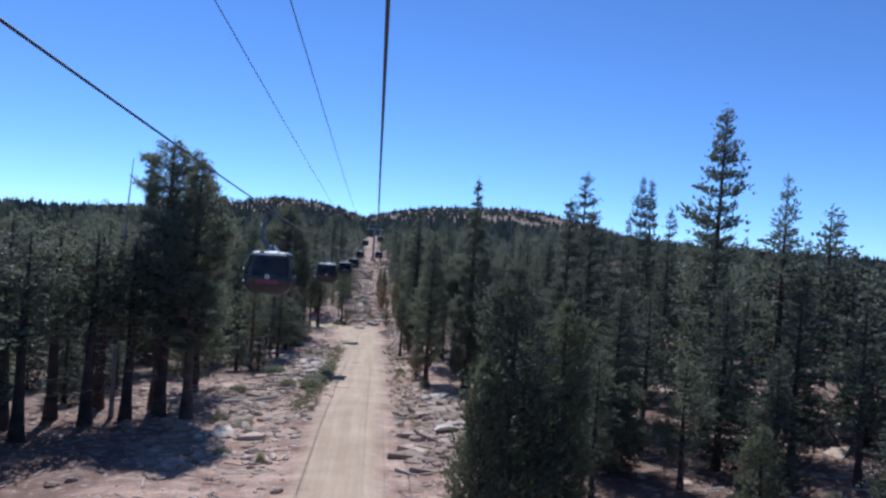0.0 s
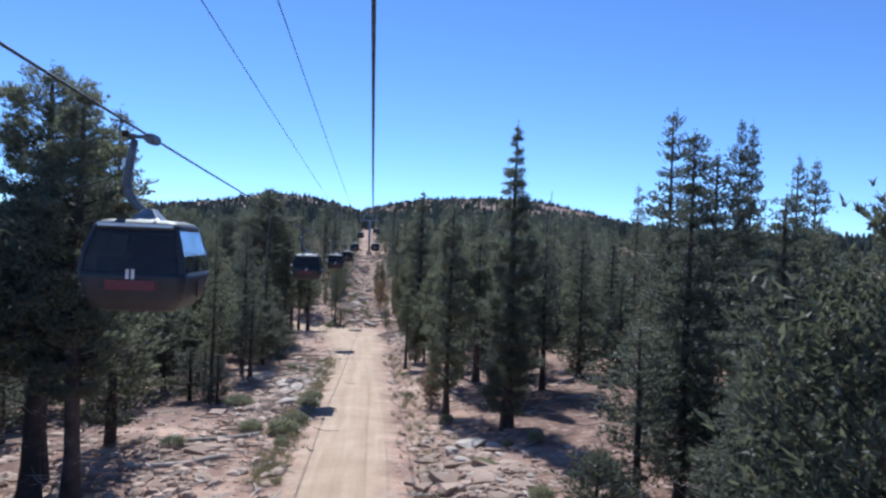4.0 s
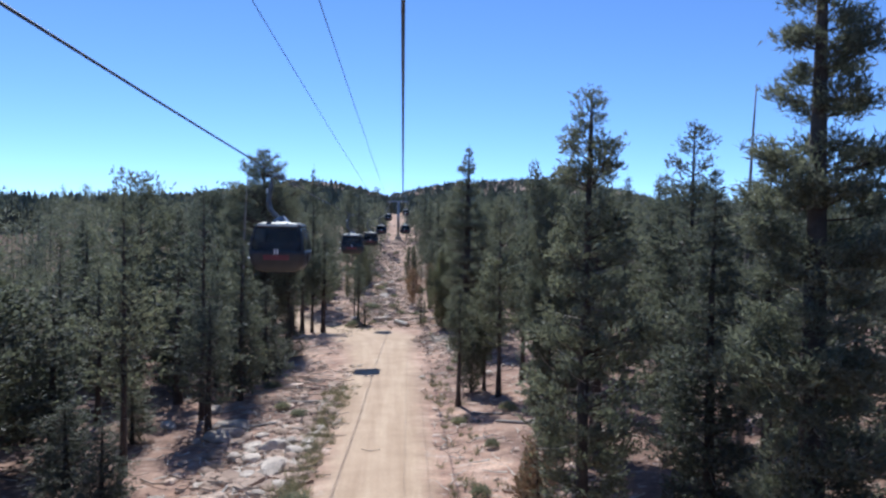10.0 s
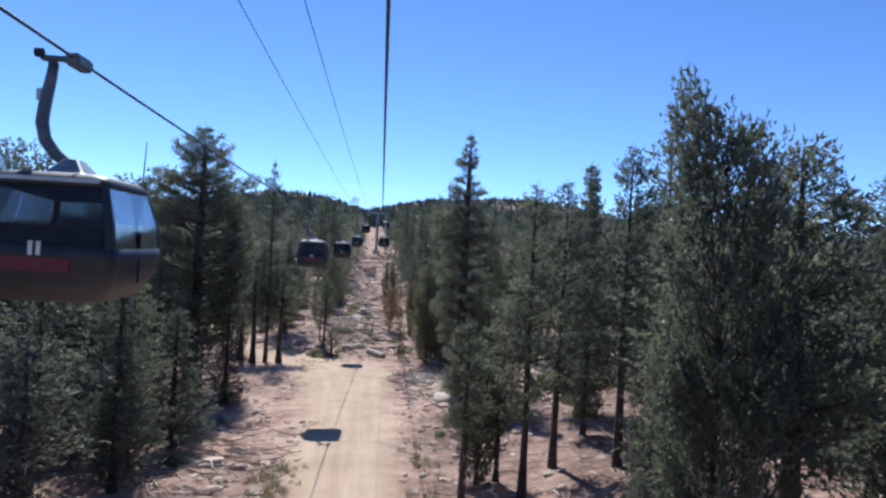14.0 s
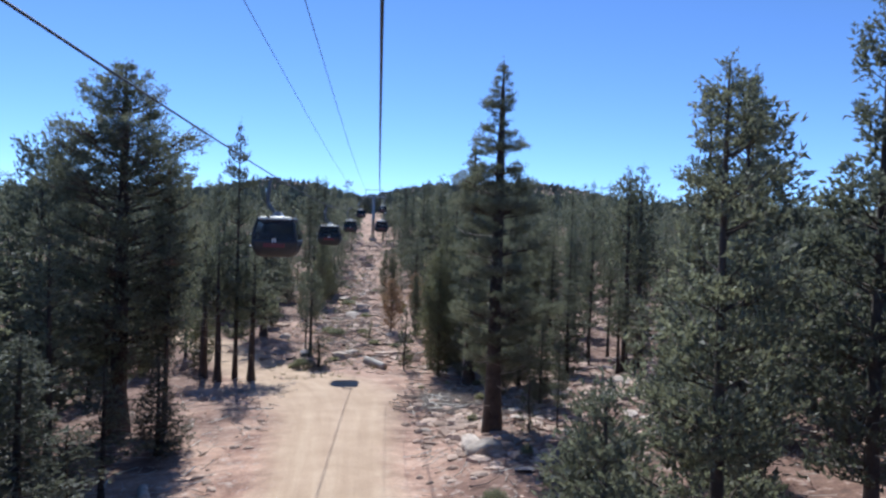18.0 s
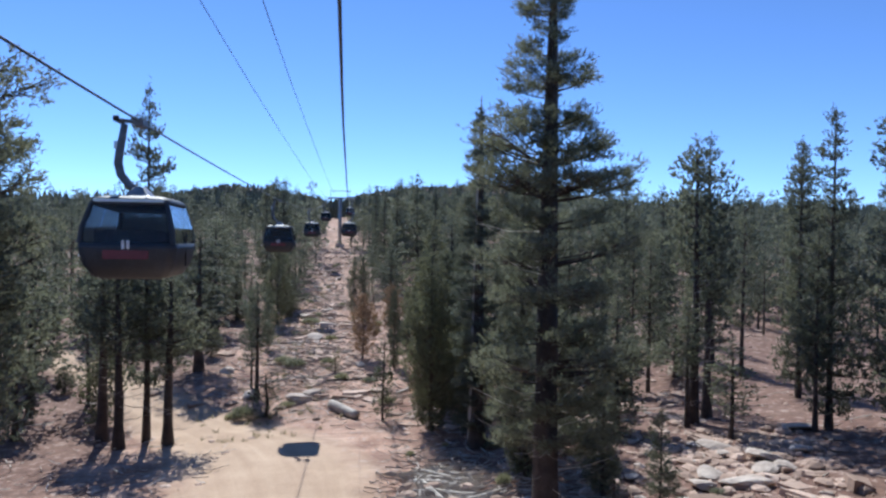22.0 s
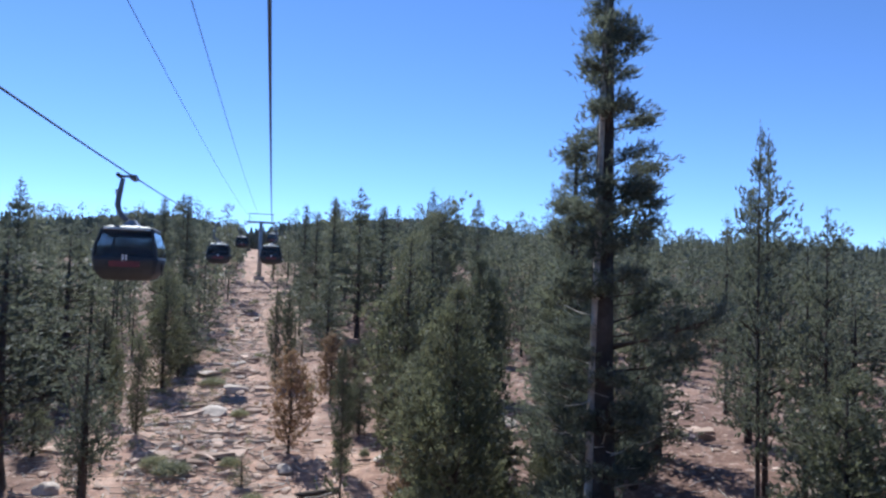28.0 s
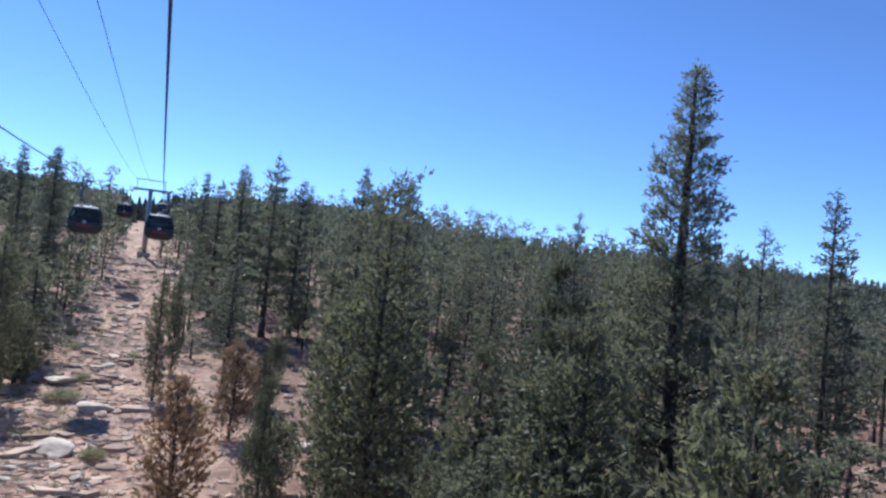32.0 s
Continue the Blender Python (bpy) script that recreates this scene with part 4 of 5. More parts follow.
def make_cabin(side):
    """A gondola cabin hung under its grip at the origin; its bent arm stands off to one side."""
    root = tagged(new("gondola_cabin"), "dark glazed gondola cabin with burgundy skirt hanging from a bent arm", "gondola", "gondola cabins")
    arm_points = [(side * 0.42, 0, -0.06), (side * 0.47, 0, -0.4), (side * 0.54, 0, -0.8), (side * 0.57, 0, -1.1), (side * 0.5, 0, -1.4), (side * 0.3, 0, -1.65), (side * 0.12, 0, -1.78), (0, 0, -1.86)]
    arm = part("hanger_arm", tube(arm_points, [0.085, 0.095, 0.105, 0.11, 0.11, 0.105, 0.1, 0.09], 10), DARK_STEEL, root, "curved dark grey steel hanger arm", True)
    part("arm_box", box(side * 0.62, 0, -0.62, 0.1, 0.14, 0.22, 0.02), ALLOY, arm)
    grip = part("grip", box(0.0, 0, -0.03, 0.24, 0.62, 0.22, 0.04), DARK_STEEL, root, "dark grey steel rope grip")
    part("grip_bar", box(side * 0.33, 0, 0.02, 0.62, 0.14, 0.09, 0.02), DARK_STEEL, grip)
    for y in (-0.24, 0.24):
        part("grip_roller", tube([(side * 0.5, y, 0.05), (side * 0.62, y, 0.05)], [0.08, 0.08], 12), RUBBER, grip)
    part("roof_bracket", loft([(-2.05, 0.42, 0.5, 0.05), (-1.95, 0.3, 0.36, 0.05), (-1.72, 0.12, 0.16, 0.04)], 4), STEEL, root, "dark pyramid bracket on the roof")
    roof = part("roof", loft([(-2.22, 0.98, 1.02, 0.2), (-2.12, 0.96, 1.0, 0.2), (-2.04, 0.86, 0.9, 0.2), (-2.0, 0.7, 0.74, 0.2)]), PAINT, root, "dark domed roof", True)
    for y in (-1.0, 1.0):
        part("roof_rim", box(0, y, -2.13, 1.7, 0.07, 0.07, 0.02), ALLOY, roof, "bright aluminium rim")
    part("lower_shell", loft([(-4.12, 0.72, 0.76, 0.2), (-4.05, 0.92, 0.98, 0.22), (-3.75, 1.1, 1.16, 0.24), (-3.35, 1.19, 1.25, 0.24), (-3.2, 1.19, 1.25, 0.24)]), PAINT, root, "dark grey lower body", True)
    for y, s in ((-1, -1), (1, 1)):
        part("skirt_panel", box(0, s * 1.235, -3.48, 1.1, 0.05, 0.24, 0.02), RED, root, "burgundy panel below the window")
    # four corner posts and four panes, leaning in towards the roof
    for sx in (-1, 1):
        for sy in (-1, 1):
            part("corner_post", tube([(sx * 1.1, sy * 1.16, -3.22), (sx * 1.06, sy * 1.12, -2.8), (sx * 0.9, sy * 0.94, -2.2)], [0.075, 0.07, 0.06], 8), PAINT, root)
    for name, flip in (("front_window", -1), ("rear_window", 1)):
        bm = bmesh.new()
        low, mid, high = (flip * 1.22, -3.2, 1.05), (flip * 1.17, -2.8, 1.01), (flip * 0.98, -2.2, 0.86)
        rows = [[bm.verts.new((u * w, y + d * flip, z)) for u in (-1, 1)] for y, z, w in (low, mid, high) for d in (0.0,)]
        for a, b in zip(rows, rows[1:]):
            bm.faces.new((a[0], a[1], b[1], b[0]))
        bmesh.ops.solidify(bm, geom=bm.faces[:], thickness=0.02)
        pane = part(name, bm, GLASS, root, "tinted window pane")
        for x in (-0.06, 0.06):
            part("sticker", box(x, flip * 1.25, -3.24, 0.07, 0.015, 0.22), WHITE, pane, "small white bar")
    for sx in (-1, 1):
        for k, (y0, y1) in enumerate(((-1.06, -0.02), (0.02, 1.06))):
            bm = bmesh.new()
            rows = [[bm.verts.new((sx * xx, y0 * q, z)), bm.verts.new((sx * xx, y1 * q, z))] for xx, z, q in ((1.16, -3.2, 1.0), (1.12, -2.8, 0.97), (0.95, -2.2, 0.84))]
            for a, b in zip(rows, rows[1:]):
                bm.faces.new((a[0], a[1], b[1], b[0]))
            bmesh.ops.solidify(bm, geom=bm.faces[:], thickness=0.02)
            part("side_window", bm, GLASS, root, "tinted window pane")
        part("door_seam", box(sx * 1.17, 0, -3.35, 0.04, 0.05, 0.9, 0.01), RUBBER, root)
    for sy in (-0.35, 0.35):
        for z in (-3.55, -2.95):
            part("ski_rack", box(side * 1.27, sy, z, 0.16, 0.5, 0.05, 0.015), ALLOY, root, "aluminium ski rack on the door")
    for sy in (-1, 1):
        bench = part("bench", box(0, sy * 0.8, -3.42, 1.7, 0.42, 0.1, 0.03), FABRIC, root, "padded bench inside")
        part("bench_back", box(0, sy * 0.98, -3.12, 1.7, 0.08, 0.5, 0.03), FABRIC, bench)
    return root


def hang(cabin, x, y):
    cabin.location = (x, y, rope_z(y))
    return cabin


down = make_cabin(-1)
hang(down, LINE_B, 36.8)
for y in (78.5, 122, 159, 206, 262):
    copy_thing(down, Matrix.Translation((line_x(LINE_B, y), y, rope_z(y))))
up = make_cabin(1)
hang(up, line_x(LINE_A, 210), 210)
copy_thing(up, Matrix.Translation((line_x(LINE_A, 284), 284, rope_z(284))))


# ---- the tower ----
def tower(y):
    mid, foot, top = line_x((LINE_A + LINE_B) / 2, y), float(height(-2.5, y)), rope_z(y)
    root = tagged(new("lift_tower"), "grey steel lift tower with crossarm, sheave trains and work frames", "tower")
    root.location = (mid, y, foot)
    h = top - foot
    part("foundation", box(0, 0, 0.1, 2.4, 2.4, 0.9, 0.08), GRANITE, root, "pale concrete footing")
    part("mast", tube([(0, 0, 0.3), (0, 0, h * 0.5), (0, 0, h + 0.1)], [0.52, 0.47, 0.4], 16), STEEL, root, "tapered grey tube mast", True)
    part("crossarm", box(0, 0, h - 0.15, 6.6, 0.5, 0.5, 0.05), STEEL, root, "heavy grey crossarm")
    for s in (-1, 1):
        x = s * (LINE_A - LINE_B) / 2
        train = part("sheave_train", box(x, 0, h - 0.42, 0.16, 4.4, 0.24, 0.03), STEEL, root, "row of sheaves under the crossarm")
        for k in range(8):
            py = -1.93 + 0.55 * k
            part("sheave", tube([(x - 0.07, py, h - 0.2), (x + 0.07, py, h - 0.2)], [0.2, 0.2], 14), RUBBER, train)
        part("walkway", box(x + s * 0.75, 0, h - 0.7, 0.6, 4.6, 0.06), STEEL, root, "grated walkway beside the sheaves")
        for k in (-2.2, 0, 2.2):
            part("railing_post", tube([(x + s * 1.03, k, h - 0.7), (x + s * 1.03, k, h + 0.3)], [0.03, 0.03], 6), STEEL, root)
        part("railing", tube([(x + s * 1.03, -2.25, h + 0.3), (x + s * 1.03, 2.25, h + 0.3)], [0.03, 0.03], 6), STEEL, root)
        part("frame_post", tube([(x, 0, h), (x - s * 0.12, 0, h + 1.75)], [0.08, 0.07], 8), STEEL, root)
    part("work_frame", box(0, 0, h + 1.8, 5.6, 0.14, 0.18, 0.03), STEEL, root, "upper work frame beam")
    for sx in (-0.25, 0.25):
        part("ladder_rail", tube([(sx, -0.62, 0.5), (sx, -0.5, h - 0.3)], [0.025, 0.025], 6), STEEL, root)
    for k in range(int(h / 0.6)):
        part("rung", tube([(-0.25, -0.6, 0.8 + 0.6 * k), (0.25, -0.6, 0.8 + 0.6 * k)], [0.015, 0.015], 5), STEEL, root)
    return root


tower(295)


# ---- boulders, logs, brush ----
def boulder_mesh(seed, flat):
    g = random.Random(seed)
    bm = bmesh.new()
    bmesh.ops.create_icosphere(bm, subdivisions=3, radius=0.5)
    planes = [(Vector((g.gauss(0, 1), g.gauss(0, 1), g.gauss(0, 0.7))).normalized(), g.uniform(0.26, 0.42)) for k in range(9)]
    for v in bm.verts:
        for n, d in planes:
            over = v.co.dot(n) - d
            if over > 0:
                v.co -= n * over * 0.92
        v.co += v.normal * 0.05 * noise.noise(v.co * 4 + Vector((seed, 0, 0)))
        v.co.z *= flat
    me = bpy.data.meshes.new("boulder")
    bm.to_mesh(me)
    bm.free()
    me.materials.append(GRANITE)
    return me


boulder_meshes = [boulder_mesh(k, f) for k, f in enumerate((0.6, 0.42, 0.32, 0.5, 0.28, 0.65, 0.4, 0.25))]


def boulder(x, y, w, shape=None, rng=random):
    ob = new("boulder", rng.choice(boulder_meshes) if shape is None else boulder_meshes[shape])
    z = float(height(x, y))
    ob.matrix_basis = Matrix.Translation((x, y, z + 0.1 * w)) @ Euler((rng.uniform(-0.2, 0.2), rng.uniform(-0.2, 0.2), rng.uniform(0, 6.28))).to_matrix().to_4x4() @ Matrix.Diagonal((w * 1.3, w, w, 1))
    big = w > 1.4
    return tagged(ob, "large pale grey granite boulder with flat weathered faces" if big else "pale grey granite stone half sunk in the soil", "rock", "granite boulders")


rock_rng = random.Random(21)


def outcrop(*rows):
    for x, y, w, shape in rows:
        boulder(x, y, w, shape, rock_rng)


outcrop((27.5, 37.5, 1.6, 0), (-9.8, 38.1, 1.4, 0), (28.0, 40.0, 1.2, 1), (-8.7, 44.8, 1.8, 5), (5.4, 44.9, 1.7, 2), (5.9, 45.8, 1.3, 1), (-8.1, 48.2, 1.2, 2), (5.0, 57.0, 1.0, 0), (6.2, 58.8, 1.7, 2), (16.6, 60.5, 1.1, 3), (-5.8, 73.4, 1.6, 2), (-5.9, 77.5, 0.57, 3), (-5.4, 78.4, 0.58, 1), (-6.2, 80.3, 0.93, 0), (-5.9, 80.9, 1.7, 1), (-7.0, 81.5, 0.96, 2), (-5.7, 82.5, 0.88, 1), (-4.7, 84.7, 0.7, 5), (-7.9, 85.3, 0.83, 5), (-6.5, 86.4, 1.09, 0))
outcrop((-5.7, 86.8, 0.74, 3), (-5.0, 88.3, 0.51, 0), (-11.8, 88.9, 0.65, 0), (-8.1, 89.4, 0.79, 3), (-4.7, 89.6, 0.79, 5), (-10.3, 89.8, 1.8, 1), (-10.5, 89.8, 1.19, 1), (-6.1, 90.2, 0.8, 2), (-6.9, 91.2, 0.55, 2), (-10.4, 91.6, 2.1, 3), (-14.8, 93.2, 1.14, 1), (-12.8, 96.7, 1.23, 3), (6.2, 121.8, 1.8, 3), (15.8, 122.3, 0.44, 4), (5.6, 122.9, 1.8, 1), (13.8, 123.5, 0.6, 2), (16.8, 124.9, 0.84, 4), (14.1, 125.1, 0.42, 4), (17.0, 125.9, 0.98, 2), (16.4, 127.2, 1.13, 7))
outcrop((21.0, 127.4, 0.68, 4), (11.5, 127.7, 0.57, 2), (9.7, 128.8, 1.18, 4), (15.1, 129.0, 0.78, 4), (21.8, 129.7, 0.73, 4), (11.0, 129.7, 0.55, 7), (15.0, 129.8, 1.5, 4), (8.9, 129.8, 0.49, 7), (14.9, 130.1, 1.35, 4), (17.8, 131.1, 1.77, 4), (16.1, 131.6, 1.28, 2), (9.8, 131.7, 1.16, 7), (20.4, 132.1, 1.04, 7), (19.6, 132.2, 1.43, 4), (17.2, 132.8, 1.4, 7), (20.3, 133.5, 1.9, 7), (13.7, 133.9, 0.81, 7), (22.6, 134.2, 1.16, 2), (19.4, 136.2, 1.7, 4), (19.0, 137.9, 0.89, 4))
outcrop((-6.6, 85.2, 1.5, 0), (-5.4, 84.0, 1.2, 5), (-7.4, 83.4, 1.3, 3), (-5.9, 86.6, 1.0, 0), (-4.9, 86.0, 0.9, 5), (-6.3, 82.2, 1.1, 0), (-7.9, 86.2, 1.2, 5), (-5.2, 81.8, 0.8, 3), (-8.6, 84.6, 1.0, 0), (-10.6, 89.0, 1.6, 3), (-6.9, 80.2, 0.9, 5), (-4.6, 88.2, 0.8, 3))
outcrop((25.5, 138.5, 1.5, 4), (29.5, 160.0, 2.2, 3), (-3.4, 161.2, 2.0, 1), (-7.6, 163.4, 1.8, 1), (-2.6, 162.5, 1.6, 3), (-11.0, 171.9, 1.4, 0), (1.8, 173.4, 1.2, 0), (8.2, 173.9, 1.6, 1), (17.7, 178.0, 2.0, 5), (-3.5, 188.9, 2.2, 4), (-2.2, 197.8, 2.3, 2), (-5.3, 206.8, 2.3, 2), (-14.4, 207.8, 1.9, 1))
for cx, cy, sx, sy, n, lo, hi in ((-7.5, 81, 2.0, 8, 26, 0.3, 0.9), (20, 135, 6, 6, 20, 0.3, 0.9), (6.5, 50, 2.2, 9, 20, 0.3, 0.9), (-4, 190, 3.2, 22, 26, 0.3, 1.3), (-3.5, 240, 2.8, 24, 30, 0.5, 1.6), (26, 45, 5, 8, 14, 0.4, 1.3), (14, 185, 5, 10, 18, 0.6, 1.6), (-8, 60, 2.5, 10, 16, 0.3, 0.8), (8, 118, 4, 12, 16, 0.4, 1.1)):
    for k in range(n):
        x, y = rock_rng.gauss(cx, sx * 0.7), rock_rng.gauss(cy, sy * 0.7)
        if -3.6 < x < 2.0 and y < 152:
            continue
        boulder(x, y, rock_rng.uniform(lo, hi) * rock_rng.uniform(0.7, 1.0), None, rock_rng)


def spread(n, seed, woods=0.5):
    """Places strewn along the cleared strip and, fewer, into the woods."""
    g = np.random.default_rng(seed)
    y = g.uniform(18, 290, n)
    strip = g.random(n) > woods
    x = np.where(strip, g.normal(-3.0, 5.5, n), g.uniform(-26, 36, n))
    on_road = (x > -3.6) & (x < 2.0) & (y < 150) | (np.abs(y - (155 - (x + 9) * 0.75)) < 4) & (x < -4) & (x > -45) | (x > -7) & (x < 2.5) & (y > 116) & (y < 155)
    return g, x[~on_road], y[~on_road]


PILES = ((-7.0, 80, 1.5, 7, 550), (-6.0, 92, 1.2, 6, 200), (19, 134, 4, 4, 700), (5.6, 47, 1.5, 9, 500), (-4.5, 178, 3.8, 10, 220), (-3.5, 205, 3.4, 16, 260), (-3.5, 245, 3, 22, 240), (14, 177, 2.5, 6, 250), (19, 205, 3, 3, 220), (40, 192, 4, 4, 220), (27, 176, 3, 4, 150), (6, 128, 1.6, 5, 160), (-9, 52, 2, 8, 300), (9, 128, 3, 6, 300), (-16, 58, 3.5, 5, 260))


def stones():
    g, x, y = spread(7500, 31, 0.4)
    loose = len(x)
    for cx, cy, sx, sy, n in PILES:
        px, py = g.normal(cx, sx, n), g.normal(cy, sy, n)
        keep = ~((px > -3.7) & (px < 2.1) & (py < 154))
        x, y = np.r_[x, px[keep]], np.r_[y, py[keep]]
    verts, faces = [], []
    corners = np.array([(1, 0, 0), (0.4, 0.9, 0), (-0.6, 0.8, 0), (-1, -0.1, 0), (-0.4, -0.9, 0), (0.6, -0.8, 0)])
    z = height(x, y)
    for i in range(len(x)):
        w = 0.06 + 0.26 * g.random() ** 3.2 if i < loose else 0.09 + 0.42 * g.random() ** 2.8
        h, a = w * g.uniform(0.25, 0.7), g.uniform(0, 6.28)
        ca, sa = math.cos(a), math.sin(a)
        k = len(verts)
        for layer, q in ((-0.4, 1.0), (0.5, 0.92), (1.0, 0.5)):
            for c in corners:
                u, v = c[0] * w * q * 1.4 * g.uniform(0.75, 1.2), c[1] * w * q * g.uniform(0.75, 1.2)
                verts.append((x[i] + u * ca - v * sa, y[i] + u * sa + v * ca, z[i] + h * layer * g.uniform(0.85, 1.1)))
        ring(k, faces, 3, 6)
        faces.append(tuple(range(k + 12, k + 18)))
    return mesh_object("scattered_stones", verts, faces, STONES)


tagged(stones(), "pale granite stones and slabs strewn over the clearing", "stones", kind="stuff")


def slabs():
    """Thin broken plates of granite lying in shelves over the upper clearing and among the trees."""
    g = np.random.default_rng(83)
    x, y = [], []
    for cx, sx, y0, y1, n in ((-3.5, 4.2, 157, 292, 65), (-6.5, 1.6, 30, 105, 18), (5.0, 1.6, 32, 60, 14), (18, 6, 118, 150, 20), (17, 8, 150, 205, 34), (5.5, 1.8, 116, 134, 8), (24, 5, 34, 62, 10), (20, 4, 60, 90, 5), (38, 8, 170, 205, 12)):
        for k in range(n):
            m = int(g.integers(4, 18))
            x.append(g.normal(0, 1.5, m) + g.normal(cx, sx))
            y.append(g.normal(0, 0.8, m) + g.uniform(y0, y1))
    x, y = np.concatenate(x), np.concatenate(y)
    keep = ~((x > -4.2) & (x < 2.6) & (y < 155) | (x < -6) & (np.abs(y - (155 - (x + 9) * 0.75)) < 4.5))
    x, y = x[keep], y[keep]
    verts, faces = [], []
    for i in range(len(x)):
        w, sides = 0.13 + 0.75 * g.random() ** 3.2, int(g.integers(5, 8))
        h, turn, long = w * g.uniform(0.12, 0.32), g.uniform(-0.6, 0.6), g.uniform(1.0, 1.9)
        a = np.sort(g.uniform(0, 6.283, sides))
        r = w * g.uniform(0.65, 1.1, sides)
        dip, z = g.normal(0, 0.1, 2), float(height(x[i], y[i]))
        k = len(verts)
        for low, q in ((-0.12, 1.08), (h, 1.0), (h * 1.12, 0.82)):
            for b, rr in zip(a, r):
                u, v = rr * q * math.cos(b) * long, rr * q * math.sin(b)
                verts.append((x[i] + u * math.cos(turn) - v * math.sin(turn), y[i] + u * math.sin(turn) + v * math.cos(turn), z + low + (u * dip[0] + v * dip[1] if low > 0 else 0)))
        ring(k, faces, 3, sides)
        faces.append(tuple(range(k + 2 * sides, k + 3 * sides)))
    return mesh_object("granite_slabs", verts, faces, STONES)


tagged(slabs(), "flat broken plates of pale granite lying in shelves", "stones", kind="stuff")


def sticks():
    g, x, y = spread(6500, 37, 0.6)
    loose = len(x)
    for cx, cy, sx, sy, n in ((5.6, 138.5, 1.5, 2.6, 420), (-7.5, 78, 1.8, 7, 260), (-9, 104, 2, 6, 140), (-3, 169, 3.5, 5, 200), (-3.5, 182, 4, 8, 260), (-3.5, 205, 4, 12, 200), (9.5, 133, 2, 4, 160), (-7.5, 66, 2, 6, 160), (7, 160, 3, 5, 200)):
        x, y = np.r_[x, g.normal(cx, sx, n)], np.r_[y, g.normal(cy, sy, n)]
    verts, faces = [], []
    for i in range(len(x)):
        l, r, a = g.uniform(0.3, 1.9), g.uniform(0.012, 0.05), g.uniform(0, 6.28)
        if i >= loose:
            l, r, a = l * 1.3, r * 1.4, g.normal(-0.45, 0.5)
        k = len(verts)
        for s in (-0.5, 0.0, 0.5):
            px, py = x[i] + l * s * math.cos(a + 0.25 * s), y[i] + l * s * math.sin(a + 0.25 * s)
            pz = float(height(px, py)) + 0.04 + r + (0.15 * g.random() if s else 0)
            q = r * (1.0 - 0.5 * (s + 0.5))
            verts += [(px - math.sin(a) * q * math.cos(2.094 * j), py + math.cos(a) * q * math.cos(2.094 * j), pz + q * math.sin(2.094 * j)) for j in range(3)]
        ring(k, faces, 3, 3)
    return mesh_object("fallen_branches", verts, faces, BLEACHED)


tagged(sticks(), "bleached broken branches lying over the ground", "branches", kind="stuff")


def log(x, y, length, r, turn, bare=True):
    g = random.Random(int(x * 13 + y))
    bm = bmesh.new()
    n, sides = 9, 10
    rings = []
    for k in range(n):
        s = (k / (n - 1) - 0.5) * length
        px, py = x + s * math.cos(turn), y + s * math.sin(turn)
        pz = float(height(px, py)) + r * 0.75
        q = r * (1.08 - 0.3 * k / n)
        rings.append([bm.verts.new((px - math.sin(turn) * q * math.cos(6.2832 * j / sides) * g.uniform(0.9, 1.08), py + math.cos(turn) * q * math.cos(6.2832 * j / sides), pz + q * math.sin(6.2832 * j / sides) * g.uniform(0.9, 1.08))) for j in range(sides)])
    for a, b in zip(rings, rings[1:]):
        for j in range(sides):
            bm.faces.new((a[j], a[(j + 1) % sides], b[(j + 1) % sides], b[j]))
    bm.faces.new(rings[0][::-1])
    bm.faces.new(rings[-1])
    return tagged(part("log", bm, BLEACHED if bare else BARK, None, smooth=True), "weathered grey fallen log lying on the ground" if bare else "dark bark-covered fallen log lying on the ground", "log", "fallen logs")


log(0.2, 157.2, 3.6, 0.4, -1.0)
def logs(*rows):
    for row in rows:
        log(*row)


logs((-9.5, 57.0, 5.0, 0.13, 0.2, True), (-8.2, 62.0, 4.5, 0.12, 0.5, True), (-7.0, 66.0, 3.5, 0.1, 1.1, True), (15.0, 66.5, 4.0, 0.1, 2.4, True), (19.5, 70.0, 4.5, 0.16, 0.1, False), (16.5, 75.5, 2.5, 0.14, 0.7, True), (22.0, 77.0, 3.0, 0.15, -0.3, True), (7.5, 88.0, 3.6, 0.1, 2.6, True), (-9.5, 92.0, 3.8, 0.1, 0.1, True), (5.8, 92.0, 2.8, 0.08, 2.2, True), (-6.5, 98.0, 3.0, 0.12, 0.3, True), (-10.5, 118.0, 2.6, 0.3, 1.9, True), (5.2, 138.2, 3.6, 0.08, -0.35, True))
pile = random.Random(15)
for k in range(22):
    log(pile.gauss(5.4, 0.9), pile.gauss(138.2, 1.6), pile.uniform(1.6, 3.8), pile.uniform(0.05, 0.13), pile.gauss(-0.5, 0.35))
logs((6.4, 138.9, 3.4, 0.07, -0.45, True), (5.6, 139.5, 3.2, 0.09, -0.5, True), (6.0, 140.4, 2.8, 0.1, -0.7, True), (5.0, 140.8, 2.4, 0.08, -0.2, True), (5.5, 163.0, 3.0, 0.12, 0.9, True), (-1.0, 167.5, 5.5, 0.12, 0.1, False), (-5.0, 168.5, 4.2, 0.1, 0.35, True), (3.5, 169.0, 2.6, 0.2, 0.3, False), (-4.5, 176.0, 6.5, 0.12, 0.05, False), (-1.5, 180.0, 5.0, 0.1, -0.1, True), (-6.0, 186.0, 4.5, 0.1, 0.2, True))



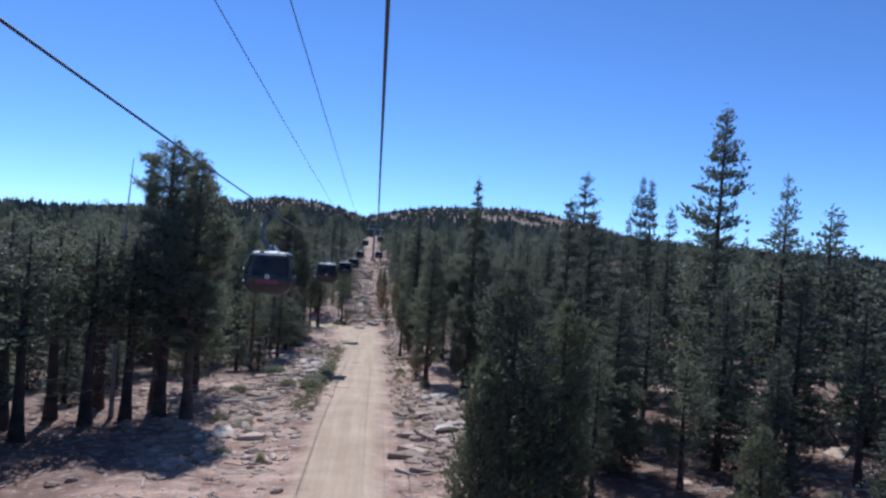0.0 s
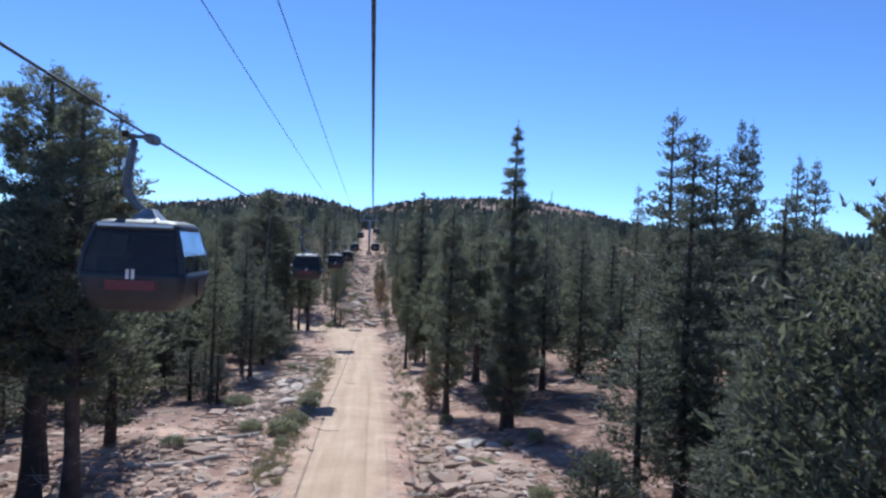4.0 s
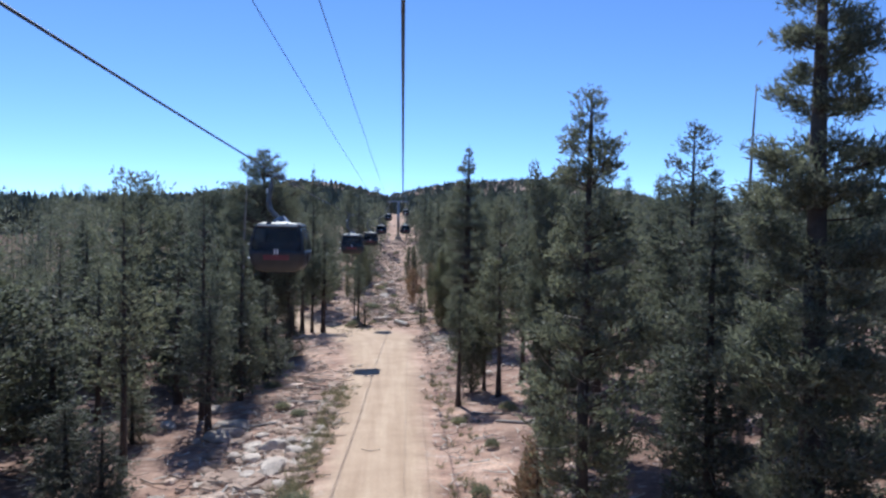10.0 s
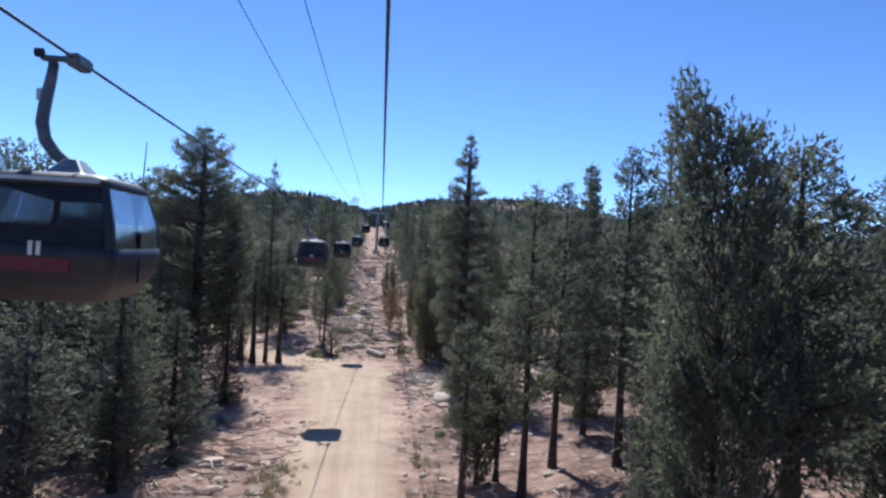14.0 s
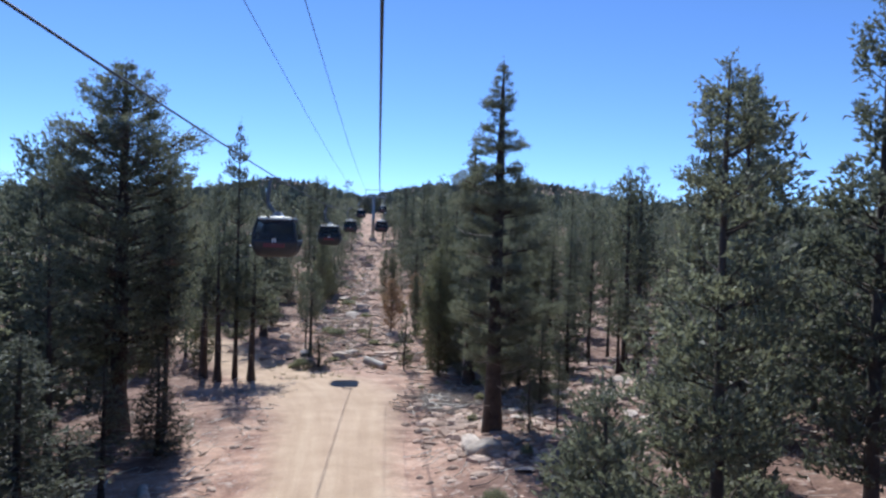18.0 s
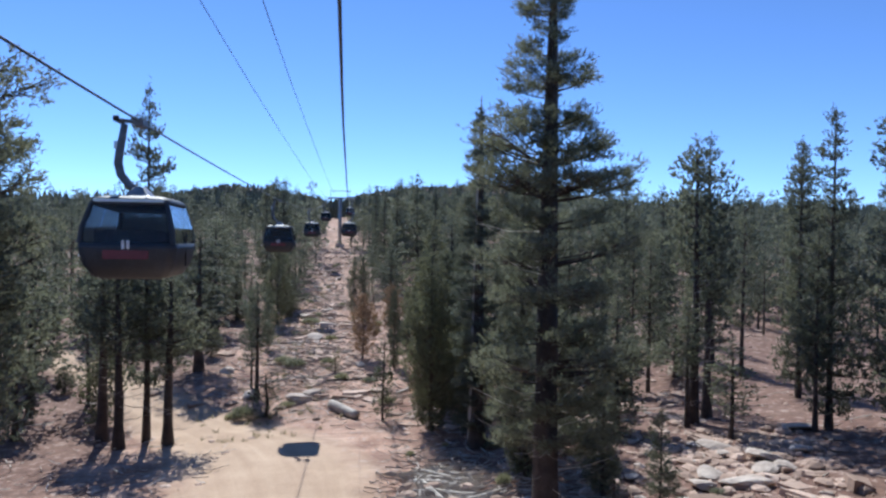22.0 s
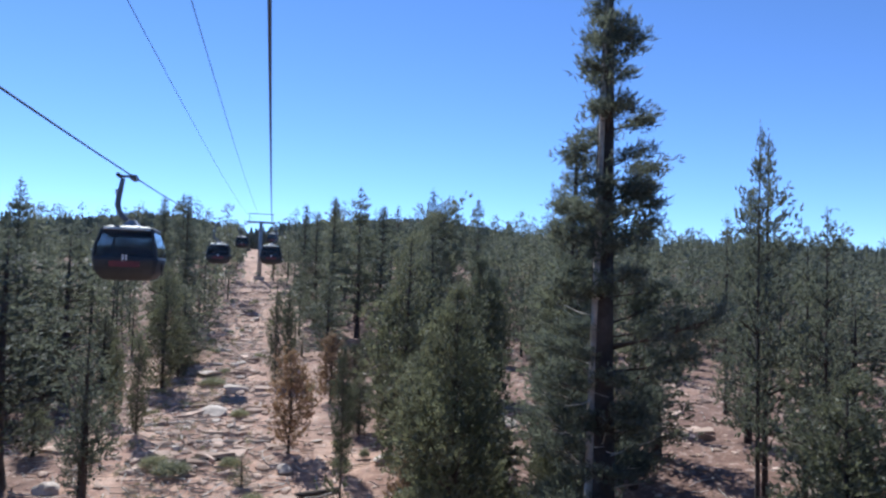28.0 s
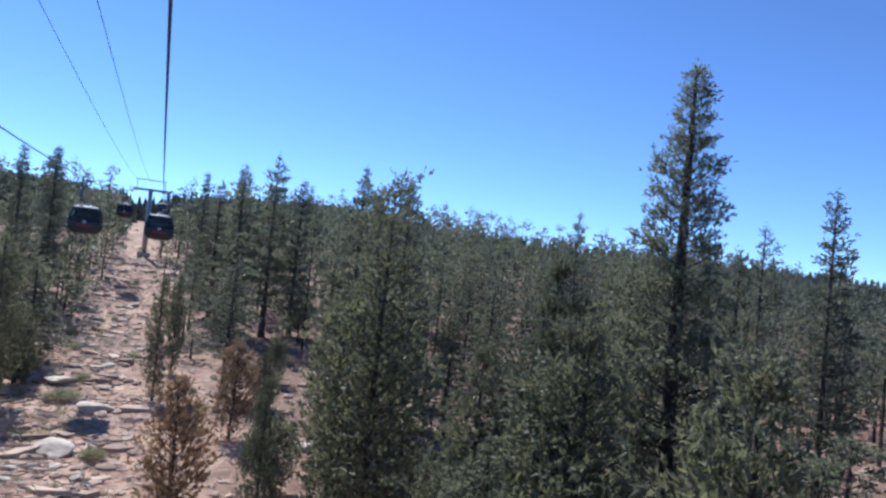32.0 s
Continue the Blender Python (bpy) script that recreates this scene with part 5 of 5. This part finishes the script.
def brush_mesh(seed):
    g = np.random.default_rng(seed)
    n = 1300
    a, f = g.uniform(0, 6.28, n), g.random(n)
    r = 0.5 * np.sqrt(g.random(n))
    root = np.stack([0.35 * r * np.cos(a), 0.35 * r * np.sin(a), 0.05 + 0 * r], -1)
    tip = np.stack([r * np.cos(a), r * np.sin(a), 0.15 + 0.6 * np.sqrt(1.0 - (r / 0.52) ** 2) * g.uniform(0.5, 1.1, n)], -1)
    mid = root + (tip - root) * g.uniform(0.45, 1.0, (n, 1))
    way = (tip - root) / np.linalg.norm(tip - root, axis=1)[:, None] + g.normal(0, 0.5, (n, 3))
    way /= np.linalg.norm(way, axis=1)[:, None]
    across = np.cross(way, g.normal(0, 1, (n, 3)))
    across /= np.linalg.norm(across, axis=1)[:, None]
    l = g.uniform(0.06, 0.14, (n, 1))
    verts = np.stack([mid - across * l * 0.2, mid + across * l * 0.2, mid + way * l], 1).reshape(-1, 3)
    me = bpy.data.meshes.new("shrub")
    me.from_pydata(verts.tolist(), [], np.arange(3 * n).reshape(-1, 3).tolist())
    me.materials.append(BRUSH)
    return me


brush_meshes = [brush_mesh(k) for k in range(4)]
brush_rng = random.Random(77)


def shrub(x, y, w, h):
    ob = new("shrub", brush_rng.choice(brush_meshes))
    ob.matrix_basis = Matrix.Translation((x, y, float(height(x, y)) - 0.03)) @ Matrix.Rotation(brush_rng.uniform(0, 6.28), 4, "Z") @ Matrix.Diagonal((w, w, h * 0.8, 1))
    return tagged(ob, "low grey-green mountain shrub on the bare soil", "shrub", "low shrubs")


for x, y, w, h in ((-4.9, 63, 2.2, 1.6), (-4.4, 65.5, 1.9, 1.4), (-4.2, 72, 2.0, 1.3), (-4.0, 75, 1.6, 1.2), (-9.5, 73, 2.4, 1.6), (-7.5, 157.5, 2.0, 1.9), (-4.8, 173.5, 2.4, 1.6), (-6.0, 175.0, 1.8, 1.3), (-1.5, 174.5, 1.5, 1.2), (-4.5, 201, 2.6, 1.5), (-7.0, 64, 1.6, 1.2)):
    shrub(x, y, w, h)
for k in range(110):
    y = brush_rng.uniform(25, 270)
    x = brush_rng.choice((brush_rng.uniform(-11, -4.2), brush_rng.uniform(3.2, 9), brush_rng.uniform(-6, 3) if y > 165 else brush_rng.uniform(9, 26)))
    if not (-11 < x < 3 and 112 < y < 156):
        shrub(x, y, brush_rng.uniform(0.5, 1.6), brush_rng.uniform(0.5, 1.3))


def grass():
    """Dry tufts on the verge of the road and between the stones."""
    g = np.random.default_rng(51)
    x, y = np.r_[g.normal(-4.6, 0.5, 500), g.normal(3.4, 0.6, 160), g.normal(-6, 2.5, 350)], np.r_[g.uniform(52, 104, 500), g.uniform(40, 110, 160), g.uniform(150, 230, 350)]
    size = g.uniform(0.18, 0.5, len(x))
    x, y, size = (np.repeat(a, 26) for a in (x, y, size))
    n = len(x)
    a, r = g.uniform(0, 6.28, n), size * 0.5 * np.sqrt(g.random(n))
    foot = np.stack([x + r * np.cos(a), y + r * np.sin(a), height(x, y) - 0.02], -1)
    way = np.stack([np.cos(a) * 0.5, np.sin(a) * 0.5, np.ones(n)], -1) + g.normal(0, 0.25, (n, 3))
    side = np.stack([-np.sin(a), np.cos(a), np.zeros(n)], -1) * 0.018
    tip = foot + way * (size * g.uniform(0.6, 1.2, n))[:, None]
    verts = np.stack([foot - side, foot + side, tip], 1).reshape(-1, 3)
    return mesh_object("dry_grass", verts.tolist(), np.arange(3 * n).reshape(-1, 3).tolist(), STRAW)


tagged(grass(), "dry grey-green grass tufts along the road verge", "grass", kind="stuff")
